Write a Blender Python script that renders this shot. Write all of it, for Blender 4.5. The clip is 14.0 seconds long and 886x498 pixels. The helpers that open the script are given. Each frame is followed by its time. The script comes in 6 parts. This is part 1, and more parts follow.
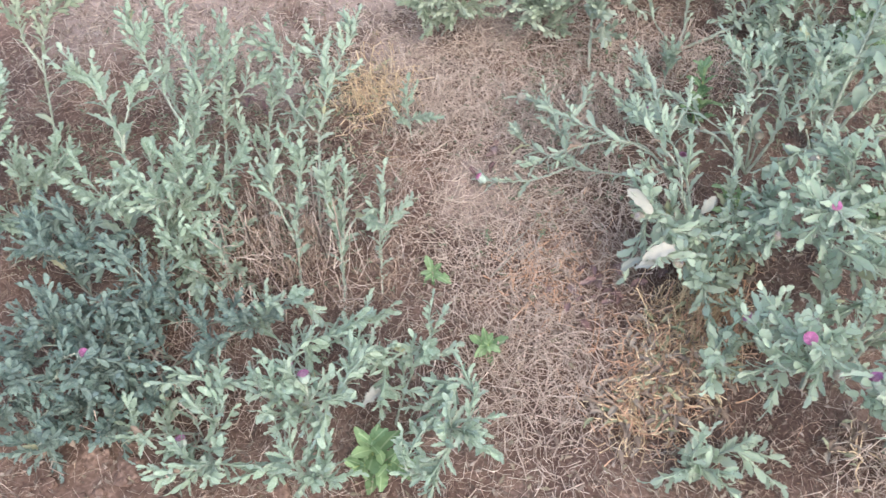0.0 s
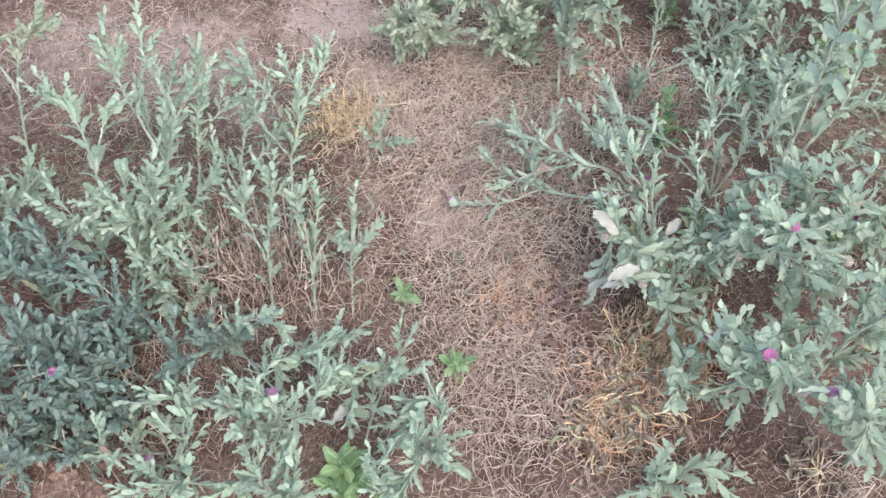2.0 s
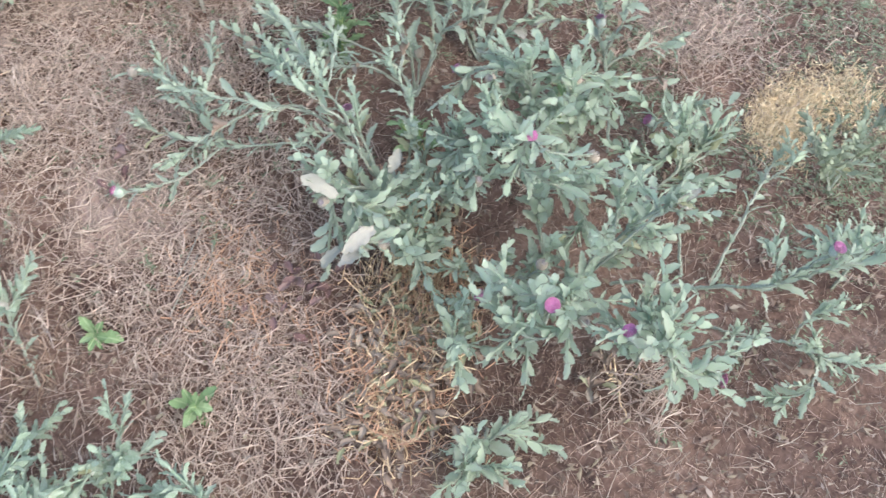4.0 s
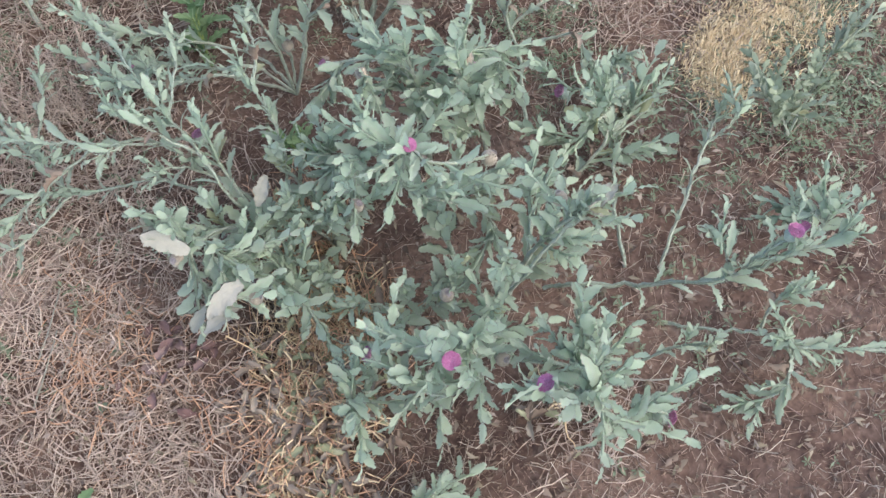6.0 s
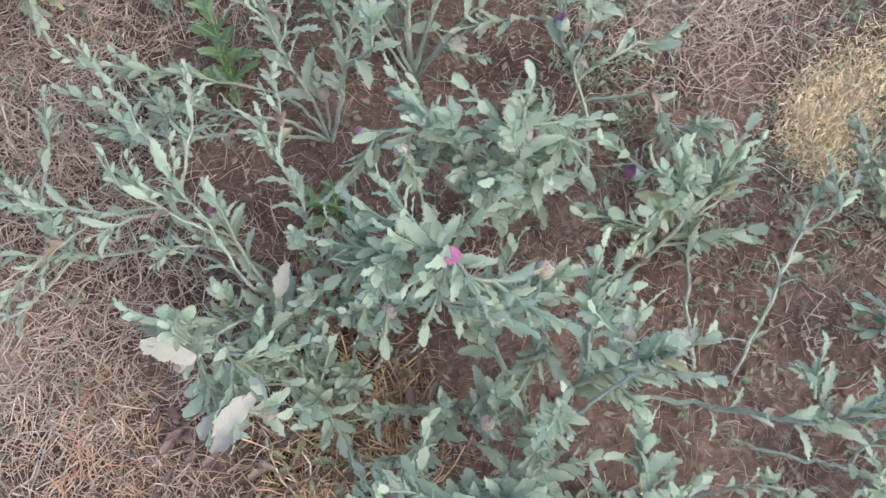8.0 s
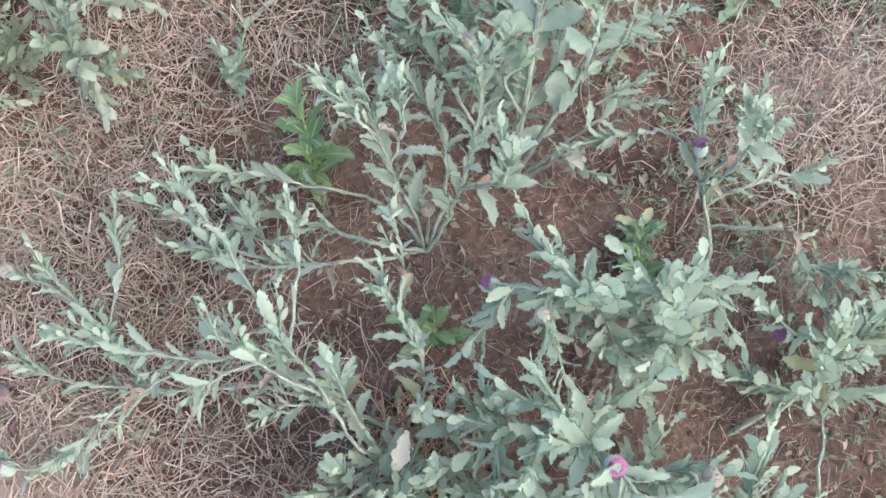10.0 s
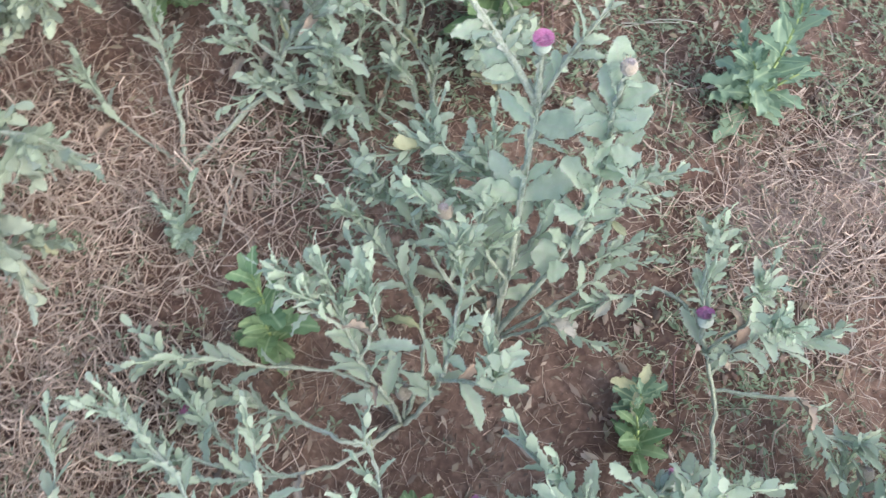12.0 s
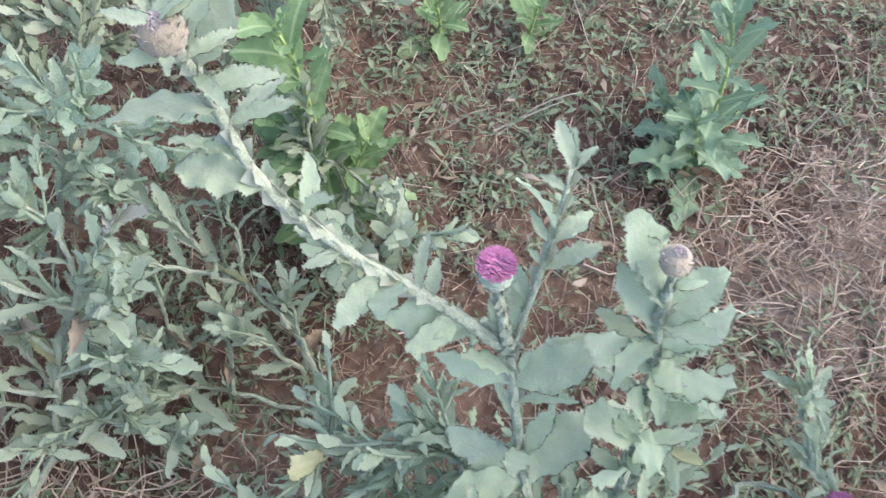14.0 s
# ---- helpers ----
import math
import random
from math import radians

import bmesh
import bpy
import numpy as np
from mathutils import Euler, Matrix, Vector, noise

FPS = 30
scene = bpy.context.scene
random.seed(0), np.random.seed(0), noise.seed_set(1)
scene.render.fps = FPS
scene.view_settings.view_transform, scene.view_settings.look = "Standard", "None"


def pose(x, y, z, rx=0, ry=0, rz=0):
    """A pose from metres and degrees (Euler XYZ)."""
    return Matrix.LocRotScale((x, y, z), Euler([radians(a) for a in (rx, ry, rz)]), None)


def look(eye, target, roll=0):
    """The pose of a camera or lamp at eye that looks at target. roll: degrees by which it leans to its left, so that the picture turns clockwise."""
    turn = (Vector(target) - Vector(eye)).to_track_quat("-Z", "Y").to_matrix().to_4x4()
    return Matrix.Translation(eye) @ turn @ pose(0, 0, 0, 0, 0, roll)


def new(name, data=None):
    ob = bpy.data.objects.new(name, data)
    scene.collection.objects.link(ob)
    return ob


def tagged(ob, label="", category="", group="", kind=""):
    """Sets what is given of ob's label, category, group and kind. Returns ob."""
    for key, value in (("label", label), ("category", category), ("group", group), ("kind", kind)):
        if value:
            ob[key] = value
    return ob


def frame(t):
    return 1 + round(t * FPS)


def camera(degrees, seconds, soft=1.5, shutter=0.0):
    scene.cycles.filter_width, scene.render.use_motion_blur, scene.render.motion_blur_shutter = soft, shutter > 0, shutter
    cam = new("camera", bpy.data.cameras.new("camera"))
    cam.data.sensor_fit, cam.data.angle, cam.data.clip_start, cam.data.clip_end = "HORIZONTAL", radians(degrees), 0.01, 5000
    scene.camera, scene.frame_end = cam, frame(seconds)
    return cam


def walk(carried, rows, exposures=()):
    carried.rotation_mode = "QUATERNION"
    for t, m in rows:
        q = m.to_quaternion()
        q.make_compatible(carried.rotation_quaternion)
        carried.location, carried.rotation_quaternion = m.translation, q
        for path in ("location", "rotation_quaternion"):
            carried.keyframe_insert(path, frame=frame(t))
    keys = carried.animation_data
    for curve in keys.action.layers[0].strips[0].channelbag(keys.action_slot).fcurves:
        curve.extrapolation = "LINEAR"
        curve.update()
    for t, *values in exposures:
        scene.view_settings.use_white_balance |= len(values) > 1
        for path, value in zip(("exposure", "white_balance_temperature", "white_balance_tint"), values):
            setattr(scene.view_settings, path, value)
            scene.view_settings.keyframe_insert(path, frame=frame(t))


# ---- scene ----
cam = camera(53.1, 14.0, soft=1.4, shutter=0.28)
PATH = [
    (0, (0.003, 0.079, 1.352), (-0.07, 1.311, -0.222), -3.5),
    (0.5, (-0.029, 0.062, 1.365), (-0.138, 1.318, -0.187), -3.4),
    (1, (-0.011, 0.045, 1.368), (-0.102, 1.321, -0.168), -2.7),
    (1.5, (0.012, 0.043, 1.365), (-0.045, 1.332, -0.164), -2),
    (2, (0.021, 0.053, 1.359), (-0.005, 1.337, -0.174), -1.7),
    (2.5, (0.05, 0.109, 1.341), (0.096, 1.351, -0.227), -1.8),
    (3, (0.054, 0.233, 1.307), (0.229, 1.37, -0.329), -0.4),
    (3.5, (0.048, 0.341, 1.267), (0.437, 1.315, -0.437), 4.7),
    (4, (0.073, 0.404, 1.253), (0.616, 1.246, -0.478), 9),
    (4.2, (0.084, 0.416, 1.244), (0.661, 1.238, -0.487), 9.6),
    (6.3, (0.358, 0.536, 1.121), (0.792, 1.252, -0.695), -1.2),
    (6.5, (0.386, 0.544, 1.112), (0.8, 1.259, -0.709), -2.1),
    (7, (0.425, 0.57, 1.091), (0.797, 1.276, -0.742), -3.4),
    (7.5, (0.438, 0.628, 1.083), (0.782, 1.326, -0.759), -4.3),
    (8, (0.433, 0.719, 1.076), (0.744, 1.388, -0.782), -3.9),
    (8.2, (0.427, 0.751, 1.07), (0.733, 1.4, -0.797), -2.8),
    (10.3, (0.387, 1.069, 1.057), (0.735, 1.561, -0.85), 8.3),
    (10.5, (0.393, 1.089, 1.06), (0.746, 1.578, -0.847), 8.8),
    (11, (0.42, 1.16, 1.056), (0.77, 1.644, -0.853), 9.4),
    (11.5, (0.455, 1.211, 1.044), (0.799, 1.692, -0.867), 9.6),
    (12, (0.493, 1.251, 1.014), (0.877, 1.676, -0.902), 12.9),
    (12.5, (0.532, 1.343, 0.98), (1.03, 1.648, -0.933), 19.3),
    (13, (0.575, 1.422, 0.922), (1.191, 1.633, -0.969), 21.7),
    (13.5, (0.614, 1.442, 0.796), (1.327, 1.685, -1.057), 17),
    (14, (0.631, 1.467, 0.735), (1.359, 1.797, -1.098), 10.8),
]
walk(cam, [(t, look(eye, target, roll)) for t, eye, target, roll in PATH],
     exposures=[(0, 1.83), (3, 1.85), (4.2, 1.83), (6.3, 1.54), (8.2, 1.57), (10.3, 1.9), (11.5, 1.87), (12.5, 1.82), (14, 1.76)])

# ---- light: open shade under a pale evening sky ----
SUN_EL, SUN_AZ = 48.0, 150.0
world = bpy.data.worlds.new("sky")
scene.world = world
world.use_nodes = True
wt = world.node_tree
sky = wt.nodes.new("ShaderNodeTexSky")
sky.sky_type, sky.sun_disc = "NISHITA", False
sky.sun_elevation, sky.sun_rotation = radians(SUN_EL), radians(SUN_AZ)
sky.dust_density, sky.air_density = 3.0, 1.0
wt.links.new(sky.outputs[0], wt.nodes["Background"].inputs[0])
wt.nodes["Background"].inputs[1].default_value = 0.15
sun = new("sun", bpy.data.lights.new("sun", "SUN"))
sun.data.energy, sun.data.angle, sun.data.color = 0.52, radians(110), (1.0, 0.92, 0.84)
sun.matrix_world = look((0, 0, 10), (-10 * math.sin(radians(SUN_AZ)) / math.tan(radians(SUN_EL)),
                                     -10 * math.cos(radians(SUN_AZ)) / math.tan(radians(SUN_EL)), 0))

# ---- materials ----


def material(name, colours, rough=0.85, scale=60.0, islands=False, objects=True, bump=0.3, sheen=0.0, thin=0.0, vein=None, spread=0.6, fine=5.0):
    """Grain at two scales between colours, varied from piece to piece."""
    m = bpy.data.materials.new(name)
    m.use_nodes = True
    n, l = m.node_tree.nodes, m.node_tree.links
    p = n["Principled BSDF"]
    p.inputs["Roughness"].default_value = rough
    p.inputs["Specular IOR Level"].default_value = 0.25
    p.inputs["Sheen Weight"].default_value = sheen
    p.inputs["Sheen Roughness"].default_value = 0.6
    co = n.new("ShaderNodeTexCoord")
    big, small = n.new("ShaderNodeTexNoise"), n.new("ShaderNodeTexNoise")
    geo = n.new("ShaderNodeNewGeometry")
    for node, s in ((big, scale), (small, scale * fine)):
        node.inputs["Scale"].default_value = s
        node.inputs["Detail"].default_value = 4
        l.new(geo.outputs["Position"], node.inputs["Vector"])
    add = n.new("ShaderNodeMath")
    add.operation = "MULTIPLY_ADD"
    add.inputs[1].default_value = 0.55
    l.new(small.outputs["Fac"], add.inputs[0])
    half = n.new("ShaderNodeMath")
    half.operation = "MULTIPLY"
    half.inputs[1].default_value = 0.45
    l.new(big.outputs["Fac"], half.inputs[0])
    l.new(half.outputs[0], add.inputs[2])
    fac = add.outputs[0]
    if islands or objects:
        vary = geo.outputs["Random Per Island"] if islands else n.new("ShaderNodeObjectInfo").outputs["Random"]
        mix = n.new("ShaderNodeMix")
        mix.inputs[0].default_value = spread
        l.new(fac, mix.inputs[2])
        l.new(vary, mix.inputs[3])
        fac = mix.outputs[0]
    ramp = n.new("ShaderNodeValToRGB")
    lo, hi = (0.1, 0.9) if (islands or objects) else (0.32, 0.68)
    while len(ramp.color_ramp.elements) < len(colours):
        ramp.color_ramp.elements.new(0.5)
    for i, (e, c) in enumerate(zip(ramp.color_ramp.elements, colours)):
        e.position = lo + (hi - lo) * i / (len(colours) - 1)
    for e, c in zip(ramp.color_ramp.elements, colours):
        e.color = (*c, 1)
    l.new(fac, ramp.inputs[0])
    colour = ramp.outputs[0]
    if vein:
        sep, mag, edge = n.new("ShaderNodeSeparateXYZ"), n.new("ShaderNodeMath"), n.new("ShaderNodeMapRange")
        mag.operation = "ABSOLUTE"
        l.new(co.outputs["Object"], sep.inputs[0])
        l.new(sep.outputs[0], mag.inputs[0])
        l.new(mag.outputs[0], edge.inputs[0])
        edge.inputs[1].default_value, edge.inputs[2].default_value = 0.01, 0.035
        edge.inputs[3].default_value, edge.inputs[4].default_value = 0.75, 0.0
        m2 = n.new("ShaderNodeMix")
        m2.data_type = "RGBA"
        l.new(edge.outputs[0], m2.inputs[0])
        l.new(colour, m2.inputs[6])
        m2.inputs[7].default_value = (*vein, 1)
        colour = m2.outputs[2]
    l.new(colour, p.inputs["Base Color"])
    if bump:
        b = n.new("ShaderNodeBump")
        b.inputs["Strength"].default_value = bump
        b.inputs["Distance"].default_value = 0.002
        l.new(small.outputs["Fac"], b.inputs["Height"])
        l.new(b.outputs[0], p.inputs["Normal"])
    if thin:
        tr, ms = n.new("ShaderNodeBsdfTranslucent"), n.new("ShaderNodeMixShader")
        l.new(colour, tr.inputs[0])
        ms.inputs[0].default_value = thin
        l.new(p.outputs[0], ms.inputs[1])
        l.new(tr.outputs[0], ms.inputs[2])
        l.new(ms.outputs[0], n["Material Output"].inputs[0])
    return m


def tinted(m, one, two, scale):
    """Weathering that drifts between two casts of colour from place to place."""
    n, l = m.node_tree.nodes, m.node_tree.links
    p = n["Principled BSDF"]
    geo, drift, ramp, mix = n.new("ShaderNodeNewGeometry"), n.new("ShaderNodeTexNoise"), n.new("ShaderNodeValToRGB"), n.new("ShaderNodeMix")
    drift.inputs["Scale"].default_value, drift.inputs["Detail"].default_value = scale, 3
    l.new(geo.outputs["Position"], drift.inputs["Vector"])
    l.new(drift.outputs["Fac"], ramp.inputs[0])
    ramp.color_ramp.elements[0].position, ramp.color_ramp.elements[1].position = 0.36, 0.62
    ramp.color_ramp.elements[0].color, ramp.color_ramp.elements[1].color = (*one, 1), (*two, 1)
    mix.data_type, mix.blend_type = "RGBA", "MULTIPLY"
    mix.inputs[0].default_value = 1.0
    l.new(p.inputs["Base Color"].links[0].from_socket, mix.inputs[6])
    l.new(ramp.outputs[0], mix.inputs[7])
    l.new(mix.outputs[2], p.inputs["Base Color"])


def woolled(m, hairs, much):
    """Fine pale hairs matted over a leaf or stem, in flecks and streaks."""
    n, l = m.node_tree.nodes, m.node_tree.links
    p = n["Principled BSDF"]
    geo, fleck, felt, ramp, mix = (n.new(k) for k in ("ShaderNodeNewGeometry", "ShaderNodeTexNoise", "ShaderNodeTexNoise", "ShaderNodeMapRange", "ShaderNodeMix"))
    for node, size in ((fleck, 700), (felt, 170)):
        node.inputs["Scale"].default_value, node.inputs["Detail"].default_value = size, 3
        l.new(geo.outputs["Position"], node.inputs["Vector"])
    both = n.new("ShaderNodeMath")
    both.operation = "ADD"
    l.new(fleck.outputs["Fac"], both.inputs[0])
    l.new(felt.outputs["Fac"], both.inputs[1])
    l.new(both.outputs[0], ramp.inputs[0])
    ramp.inputs[1].default_value, ramp.inputs[2].default_value = 0.92, 1.22
    ramp.inputs[3].default_value, ramp.inputs[4].default_value = 0.0, much
    mix.data_type = "RGBA"
    base = p.inputs["Base Color"].links[0].from_socket
    l.new(ramp.outputs[0], mix.inputs[0])
    l.new(base, mix.inputs[6])
    mix.inputs[7].default_value = (*hairs, 1)
    for link in [k for k in l if k.from_socket == base and k.to_node != mix]:
        l.new(mix.outputs[2], link.to_socket)


M_SOIL = material("soil", [(0.0554, 0.0359, 0.0299), (0.0882, 0.0593, 0.0491), (0.129, 0.0923, 0.076), (0.213, 0.161, 0.137)], 0.95, 9, objects=False, bump=1.0, fine=14)
tinted(M_SOIL, (0.8, 0.74, 0.72), (1.35, 1.28, 1.2), 5)


def dusty(m, spots, dust):
    """Dry pale dust lying over the soil in patches of ragged outline."""
    n, l = m.node_tree.nodes, m.node_tree.links
    p = n["Principled BSDF"]
    geo = n.new("ShaderNodeNewGeometry")
    rag = n.new("ShaderNodeTexNoise")
    rag.inputs["Scale"].default_value, rag.inputs["Detail"].default_value = 22, 6
    l.new(geo.outputs["Position"], rag.inputs["Vector"])
    total = None
    for x, y, size in spots:
        far, fall = n.new("ShaderNodeVectorMath"), n.new("ShaderNodeMapRange")
        far.operation = "DISTANCE"
        far.inputs[1].default_value = (x, y, 0)
        l.new(geo.outputs["Position"], far.inputs[0])
        l.new(far.outputs["Value"], fall.inputs[0])
        fall.inputs[1].default_value, fall.inputs[2].default_value = 0, size
        fall.inputs[3].default_value, fall.inputs[4].default_value = 1, 0
        if total is None:
            total = fall.outputs[0]
        else:
            most = n.new("ShaderNodeMath")
            most.operation = "MAXIMUM"
            l.new(total, most.inputs[0])
            l.new(fall.outputs[0], most.inputs[1])
            total = most.outputs[0]
    add = n.new("ShaderNodeMath")
    add.operation = "ADD"
    l.new(total, add.inputs[0])
    l.new(rag.outputs["Fac"], add.inputs[1])
    edge = n.new("ShaderNodeMapRange")
    edge.inputs[1].default_value, edge.inputs[2].default_value = 0.75, 1.15
    l.new(add.outputs[0], edge.inputs[0])
    mix = n.new("ShaderNodeMix")
    mix.data_type = "RGBA"
    l.new(edge.outputs[0], mix.inputs[0])
    l.new(p.inputs["Base Color"].links[0].from_socket, mix.inputs[6])
    mix.inputs[7].default_value = (*dust, 1)
    l.new(mix.outputs[2], p.inputs["Base Color"])


dusty(M_SOIL, [(0.02, 1.29, 0.16), (-0.17, 1.73, 0.16), (-0.28, 1.97, 0.24), (-0.62, 1.82, 0.3), (-0.9, 1.88, 0.25), (-0.45, 1.62, 0.12), (0.06, 1.81, 0.14), (1.09, 1.29, 0.12), (1.22, 1.29, 0.12)], (0.30, 0.236, 0.205))
M_STRAW = material("straw", [(0.142, 0.102, 0.0847), (0.247, 0.185, 0.155), (0.37, 0.295, 0.252), (0.502, 0.433, 0.38)], 0.9, 5, islands=True, bump=0, spread=0.6)
M_CHAFF = material("chaff", [(0.0942, 0.0665, 0.056), (0.179, 0.133, 0.112), (0.359, 0.287, 0.24)], 0.9, 30, islands=True, bump=0, spread=0.7)
tinted(M_STRAW, (0.8, 0.76, 0.73), (1.08, 1.02, 0.95), 9)
tinted(M_CHAFF, (0.75, 0.72, 0.70), (1.1, 1.06, 0.94), 11)
M_BLEACHED = material("bleached_straw", [(0.184, 0.142, 0.115), (0.369, 0.312, 0.256), (0.553, 0.501, 0.42)], 0.9, 20, islands=True, bump=0, spread=0.8)
M_YELLOW = material("yellow_straw", [(0.444, 0.315, 0.188), (0.606, 0.467, 0.293), (0.727, 0.609, 0.427)], 0.75, 60, islands=True, bump=0)
M_CREAM = material("cream_straw", [(0.576, 0.444, 0.27), (0.744, 0.612, 0.402), (0.888, 0.78, 0.564)], 0.75, 60, islands=True, bump=0)
M_ORANGE = material("orange_straw", [(0.36, 0.198, 0.128), (0.52, 0.325, 0.213), (0.635, 0.456, 0.32)], 0.75, 60, islands=True, bump=0)
M_BROWN = material("brown_stalk", [(0.15, 0.105, 0.08), (0.26, 0.19, 0.145), (0.4, 0.31, 0.24)], 0.9, 60, bump=0)
M_TAN = material("tan_straw", [(0.284, 0.216, 0.176), (0.445, 0.36, 0.3), (0.595, 0.514, 0.442)], 0.75, 60, islands=True, bump=0)
M_LEAF = material("woolly_leaf", [(0.395, 0.502, 0.369), (0.411, 0.512, 0.383), (0.409, 0.488, 0.375)], 0.95, 60, bump=0.5, sheen=0.12, thin=0.5, vein=(0.42, 0.48, 0.385), spread=0.7, fine=8)
M_SHOOT = material("woolly_shoot", [(0.397, 0.502, 0.372), (0.41, 0.508, 0.383), (0.412, 0.489, 0.377)], 0.95, 60, bump=0.5, sheen=0.12, thin=0.5, spread=0.7, fine=8)
M_STEM = material("woolly_stem", [(0.177, 0.218, 0.157), (0.238, 0.28, 0.207), (0.298, 0.333, 0.255)], 0.95, 60, bump=1.0, sheen=0.2, spread=0.5, fine=8)
M_SPIRE = material("grey_leaf", [(0.226, 0.319, 0.226), (0.281, 0.37, 0.273), (0.318, 0.392, 0.299)], 0.95, 60, bump=0.4, sheen=0.12, thin=0.3, spread=0.7, fine=8)
M_TEAL = material("teal_leaf", [(0.103, 0.168, 0.144), (0.142, 0.21, 0.176), (0.184, 0.249, 0.211)], 0.95, 60, bump=0.4, sheen=0.12, thin=0.28, spread=0.7, fine=8)
M_SAGE = material("sage_leaf", [(0.232, 0.288, 0.198), (0.319, 0.377, 0.27), (0.412, 0.455, 0.357)], 0.95, 60, bump=0.4, sheen=0.12, thin=0.3, spread=0.7, fine=8)
M_MILD = material("mild_leaf", [(0.187, 0.237, 0.168), (0.264, 0.324, 0.241), (0.363, 0.402, 0.314)], 0.95, 60, bump=0.4, sheen=0.1, thin=0.3, spread=0.7, fine=8)
M_WOOL = material("white_wool", [(0.296, 0.337, 0.276), (0.352, 0.388, 0.327), (0.405, 0.432, 0.372)], 1.0, 60, bump=0, thin=0.3)
M_PALE = material("pale_leaf", [(0.248, 0.26, 0.216), (0.311, 0.312, 0.267), (0.373, 0.364, 0.321)], 0.95, 60, bump=0.6, sheen=0.1, thin=0.2)
M_YELLOWED = material("yellowed_leaf", [(0.26, 0.29, 0.17), (0.34, 0.36, 0.225), (0.42, 0.42, 0.29)], 0.9, 60, bump=0.6, thin=0.25, fine=12)
M_DRYLEAF = material("dry_leaf", [(0.158, 0.116, 0.0902), (0.238, 0.188, 0.148), (0.331, 0.292, 0.238)], 0.85, 60, bump=0.4, thin=0.1)
M_DUSKY = material("dusky_leaf", [(0.102, 0.0594, 0.0561), (0.162, 0.106, 0.099), (0.228, 0.172, 0.158)], 0.85, 60, bump=0.4)
M_BRACT = material("bract", [(0.26, 0.33, 0.27), (0.36, 0.43, 0.36), (0.48, 0.52, 0.45)], 0.9, 120, bump=0.5, sheen=0.3)
M_DULL = material("dull_bract", [(0.217, 0.192, 0.148), (0.298, 0.259, 0.204), (0.379, 0.334, 0.263)], 0.95, 120, bump=0.6, sheen=0.3)
M_FLORET = material("magenta_floret", [(0.29, 0.085, 0.205), (0.40, 0.13, 0.275), (0.48, 0.22, 0.37)], 0.7, 200, islands=True, bump=0, sheen=0.2)
M_FADED = material("faded_floret", [(0.259, 0.204, 0.224), (0.339, 0.295, 0.296), (0.418, 0.418, 0.381)], 0.85, 200, islands=True, bump=0, sheen=0.2)
M_GREEN = material("green_leaf", [(0.12, 0.20, 0.10), (0.19, 0.295, 0.145), (0.27, 0.37, 0.20)], 0.75, 40, bump=0.5, thin=0.25, vein=(0.32, 0.42, 0.24))
M_BLUISH = material("bluish_leaf", [(0.13, 0.21, 0.145), (0.20, 0.30, 0.205), (0.28, 0.38, 0.275)], 0.75, 40, bump=0.5, thin=0.25, vein=(0.34, 0.44, 0.29))
M_GSTEM = material("green_stem", [(0.24, 0.32, 0.12), (0.34, 0.42, 0.18)], 0.7, 40, bump=0.2)
M_FLAKE = material("flake", [(0.0683, 0.0495, 0.0405), (0.127, 0.096, 0.076), (0.195, 0.153, 0.126), (0.185, 0.163, 0.112), (0.322, 0.267, 0.234)], 0.95, 25, islands=True, bump=0, spread=0.75)
M_LOW = material("low_weed", [(0.10, 0.14, 0.085), (0.17, 0.215, 0.14), (0.25, 0.30, 0.215)], 0.8, 40, islands=True, bump=0, thin=0.1)

for m, much in ((M_LEAF, 0.55), (M_SHOOT, 0.5), (M_SPIRE, 0.5), (M_STEM, 0.5), (M_TEAL, 0.3)):
    woolled(m, (0.455, 0.535, 0.455) if m is not M_TEAL else (0.4, 0.46, 0.4), much)

# ---- mesh helpers ----


def mesh(name, verts, faces, mat, smooth=True, fringe=None):
    me = bpy.data.meshes.new(name)
    me.from_pydata([tuple(v) for v in verts], [], faces)
    me.materials.append(mat)
    if fringe:
        me.materials.append(fringe)
        me.polygons.foreach_set("material_index", [int(len(f) == 3) for f in faces])
    if smooth:
        me.shade_smooth()
    return me


def child(name, me, parent, m=None, label=""):
    ob = new(name, me)
    ob.parent = parent
    if m is not None:
        ob.matrix_local = m
    return tagged(ob, label)


def axes(origin, along, up, size):
    """A pose with local y along a way, local z near up."""
    y = Vector(along).normalized()
    x = y.cross(Vector(up))
    x = x.normalized() if x.length > 1e-4 else y.orthogonal().normalized()
    z = x.cross(y)
    r = Matrix((x, y, z)).transposed().to_4x4()
    return Matrix.Translation(origin) @ r @ Matrix.Diagonal((size, size, size, 1))


def tube(points, radii, sides=5):
    """Rings round a line of points, with a closed tip."""
    verts, faces = [], []
    for i, (p, r) in enumerate(zip(points, radii)):
        d = (points[min(i + 1, len(points) - 1)] - points[max(i - 1, 0)]).normalized()
        a = d.cross(Vector((0.3, 0.9, 0.2))).normalized()
        b = d.cross(a)
        for k in range(sides):
            w = 2 * math.pi * k / sides
            verts.append(p + r * (math.cos(w) * a + math.sin(w) * b))
    for i in range(len(points) - 1):
        for k in range(sides):
            k2 = (k + 1) % sides
            faces.append((i * sides + k, i * sides + k2, (i + 1) * sides + k2, (i + 1) * sides + k))
    faces.append(tuple(range((len(points) - 1) * sides, len(points) * sides)))
    return verts, faces


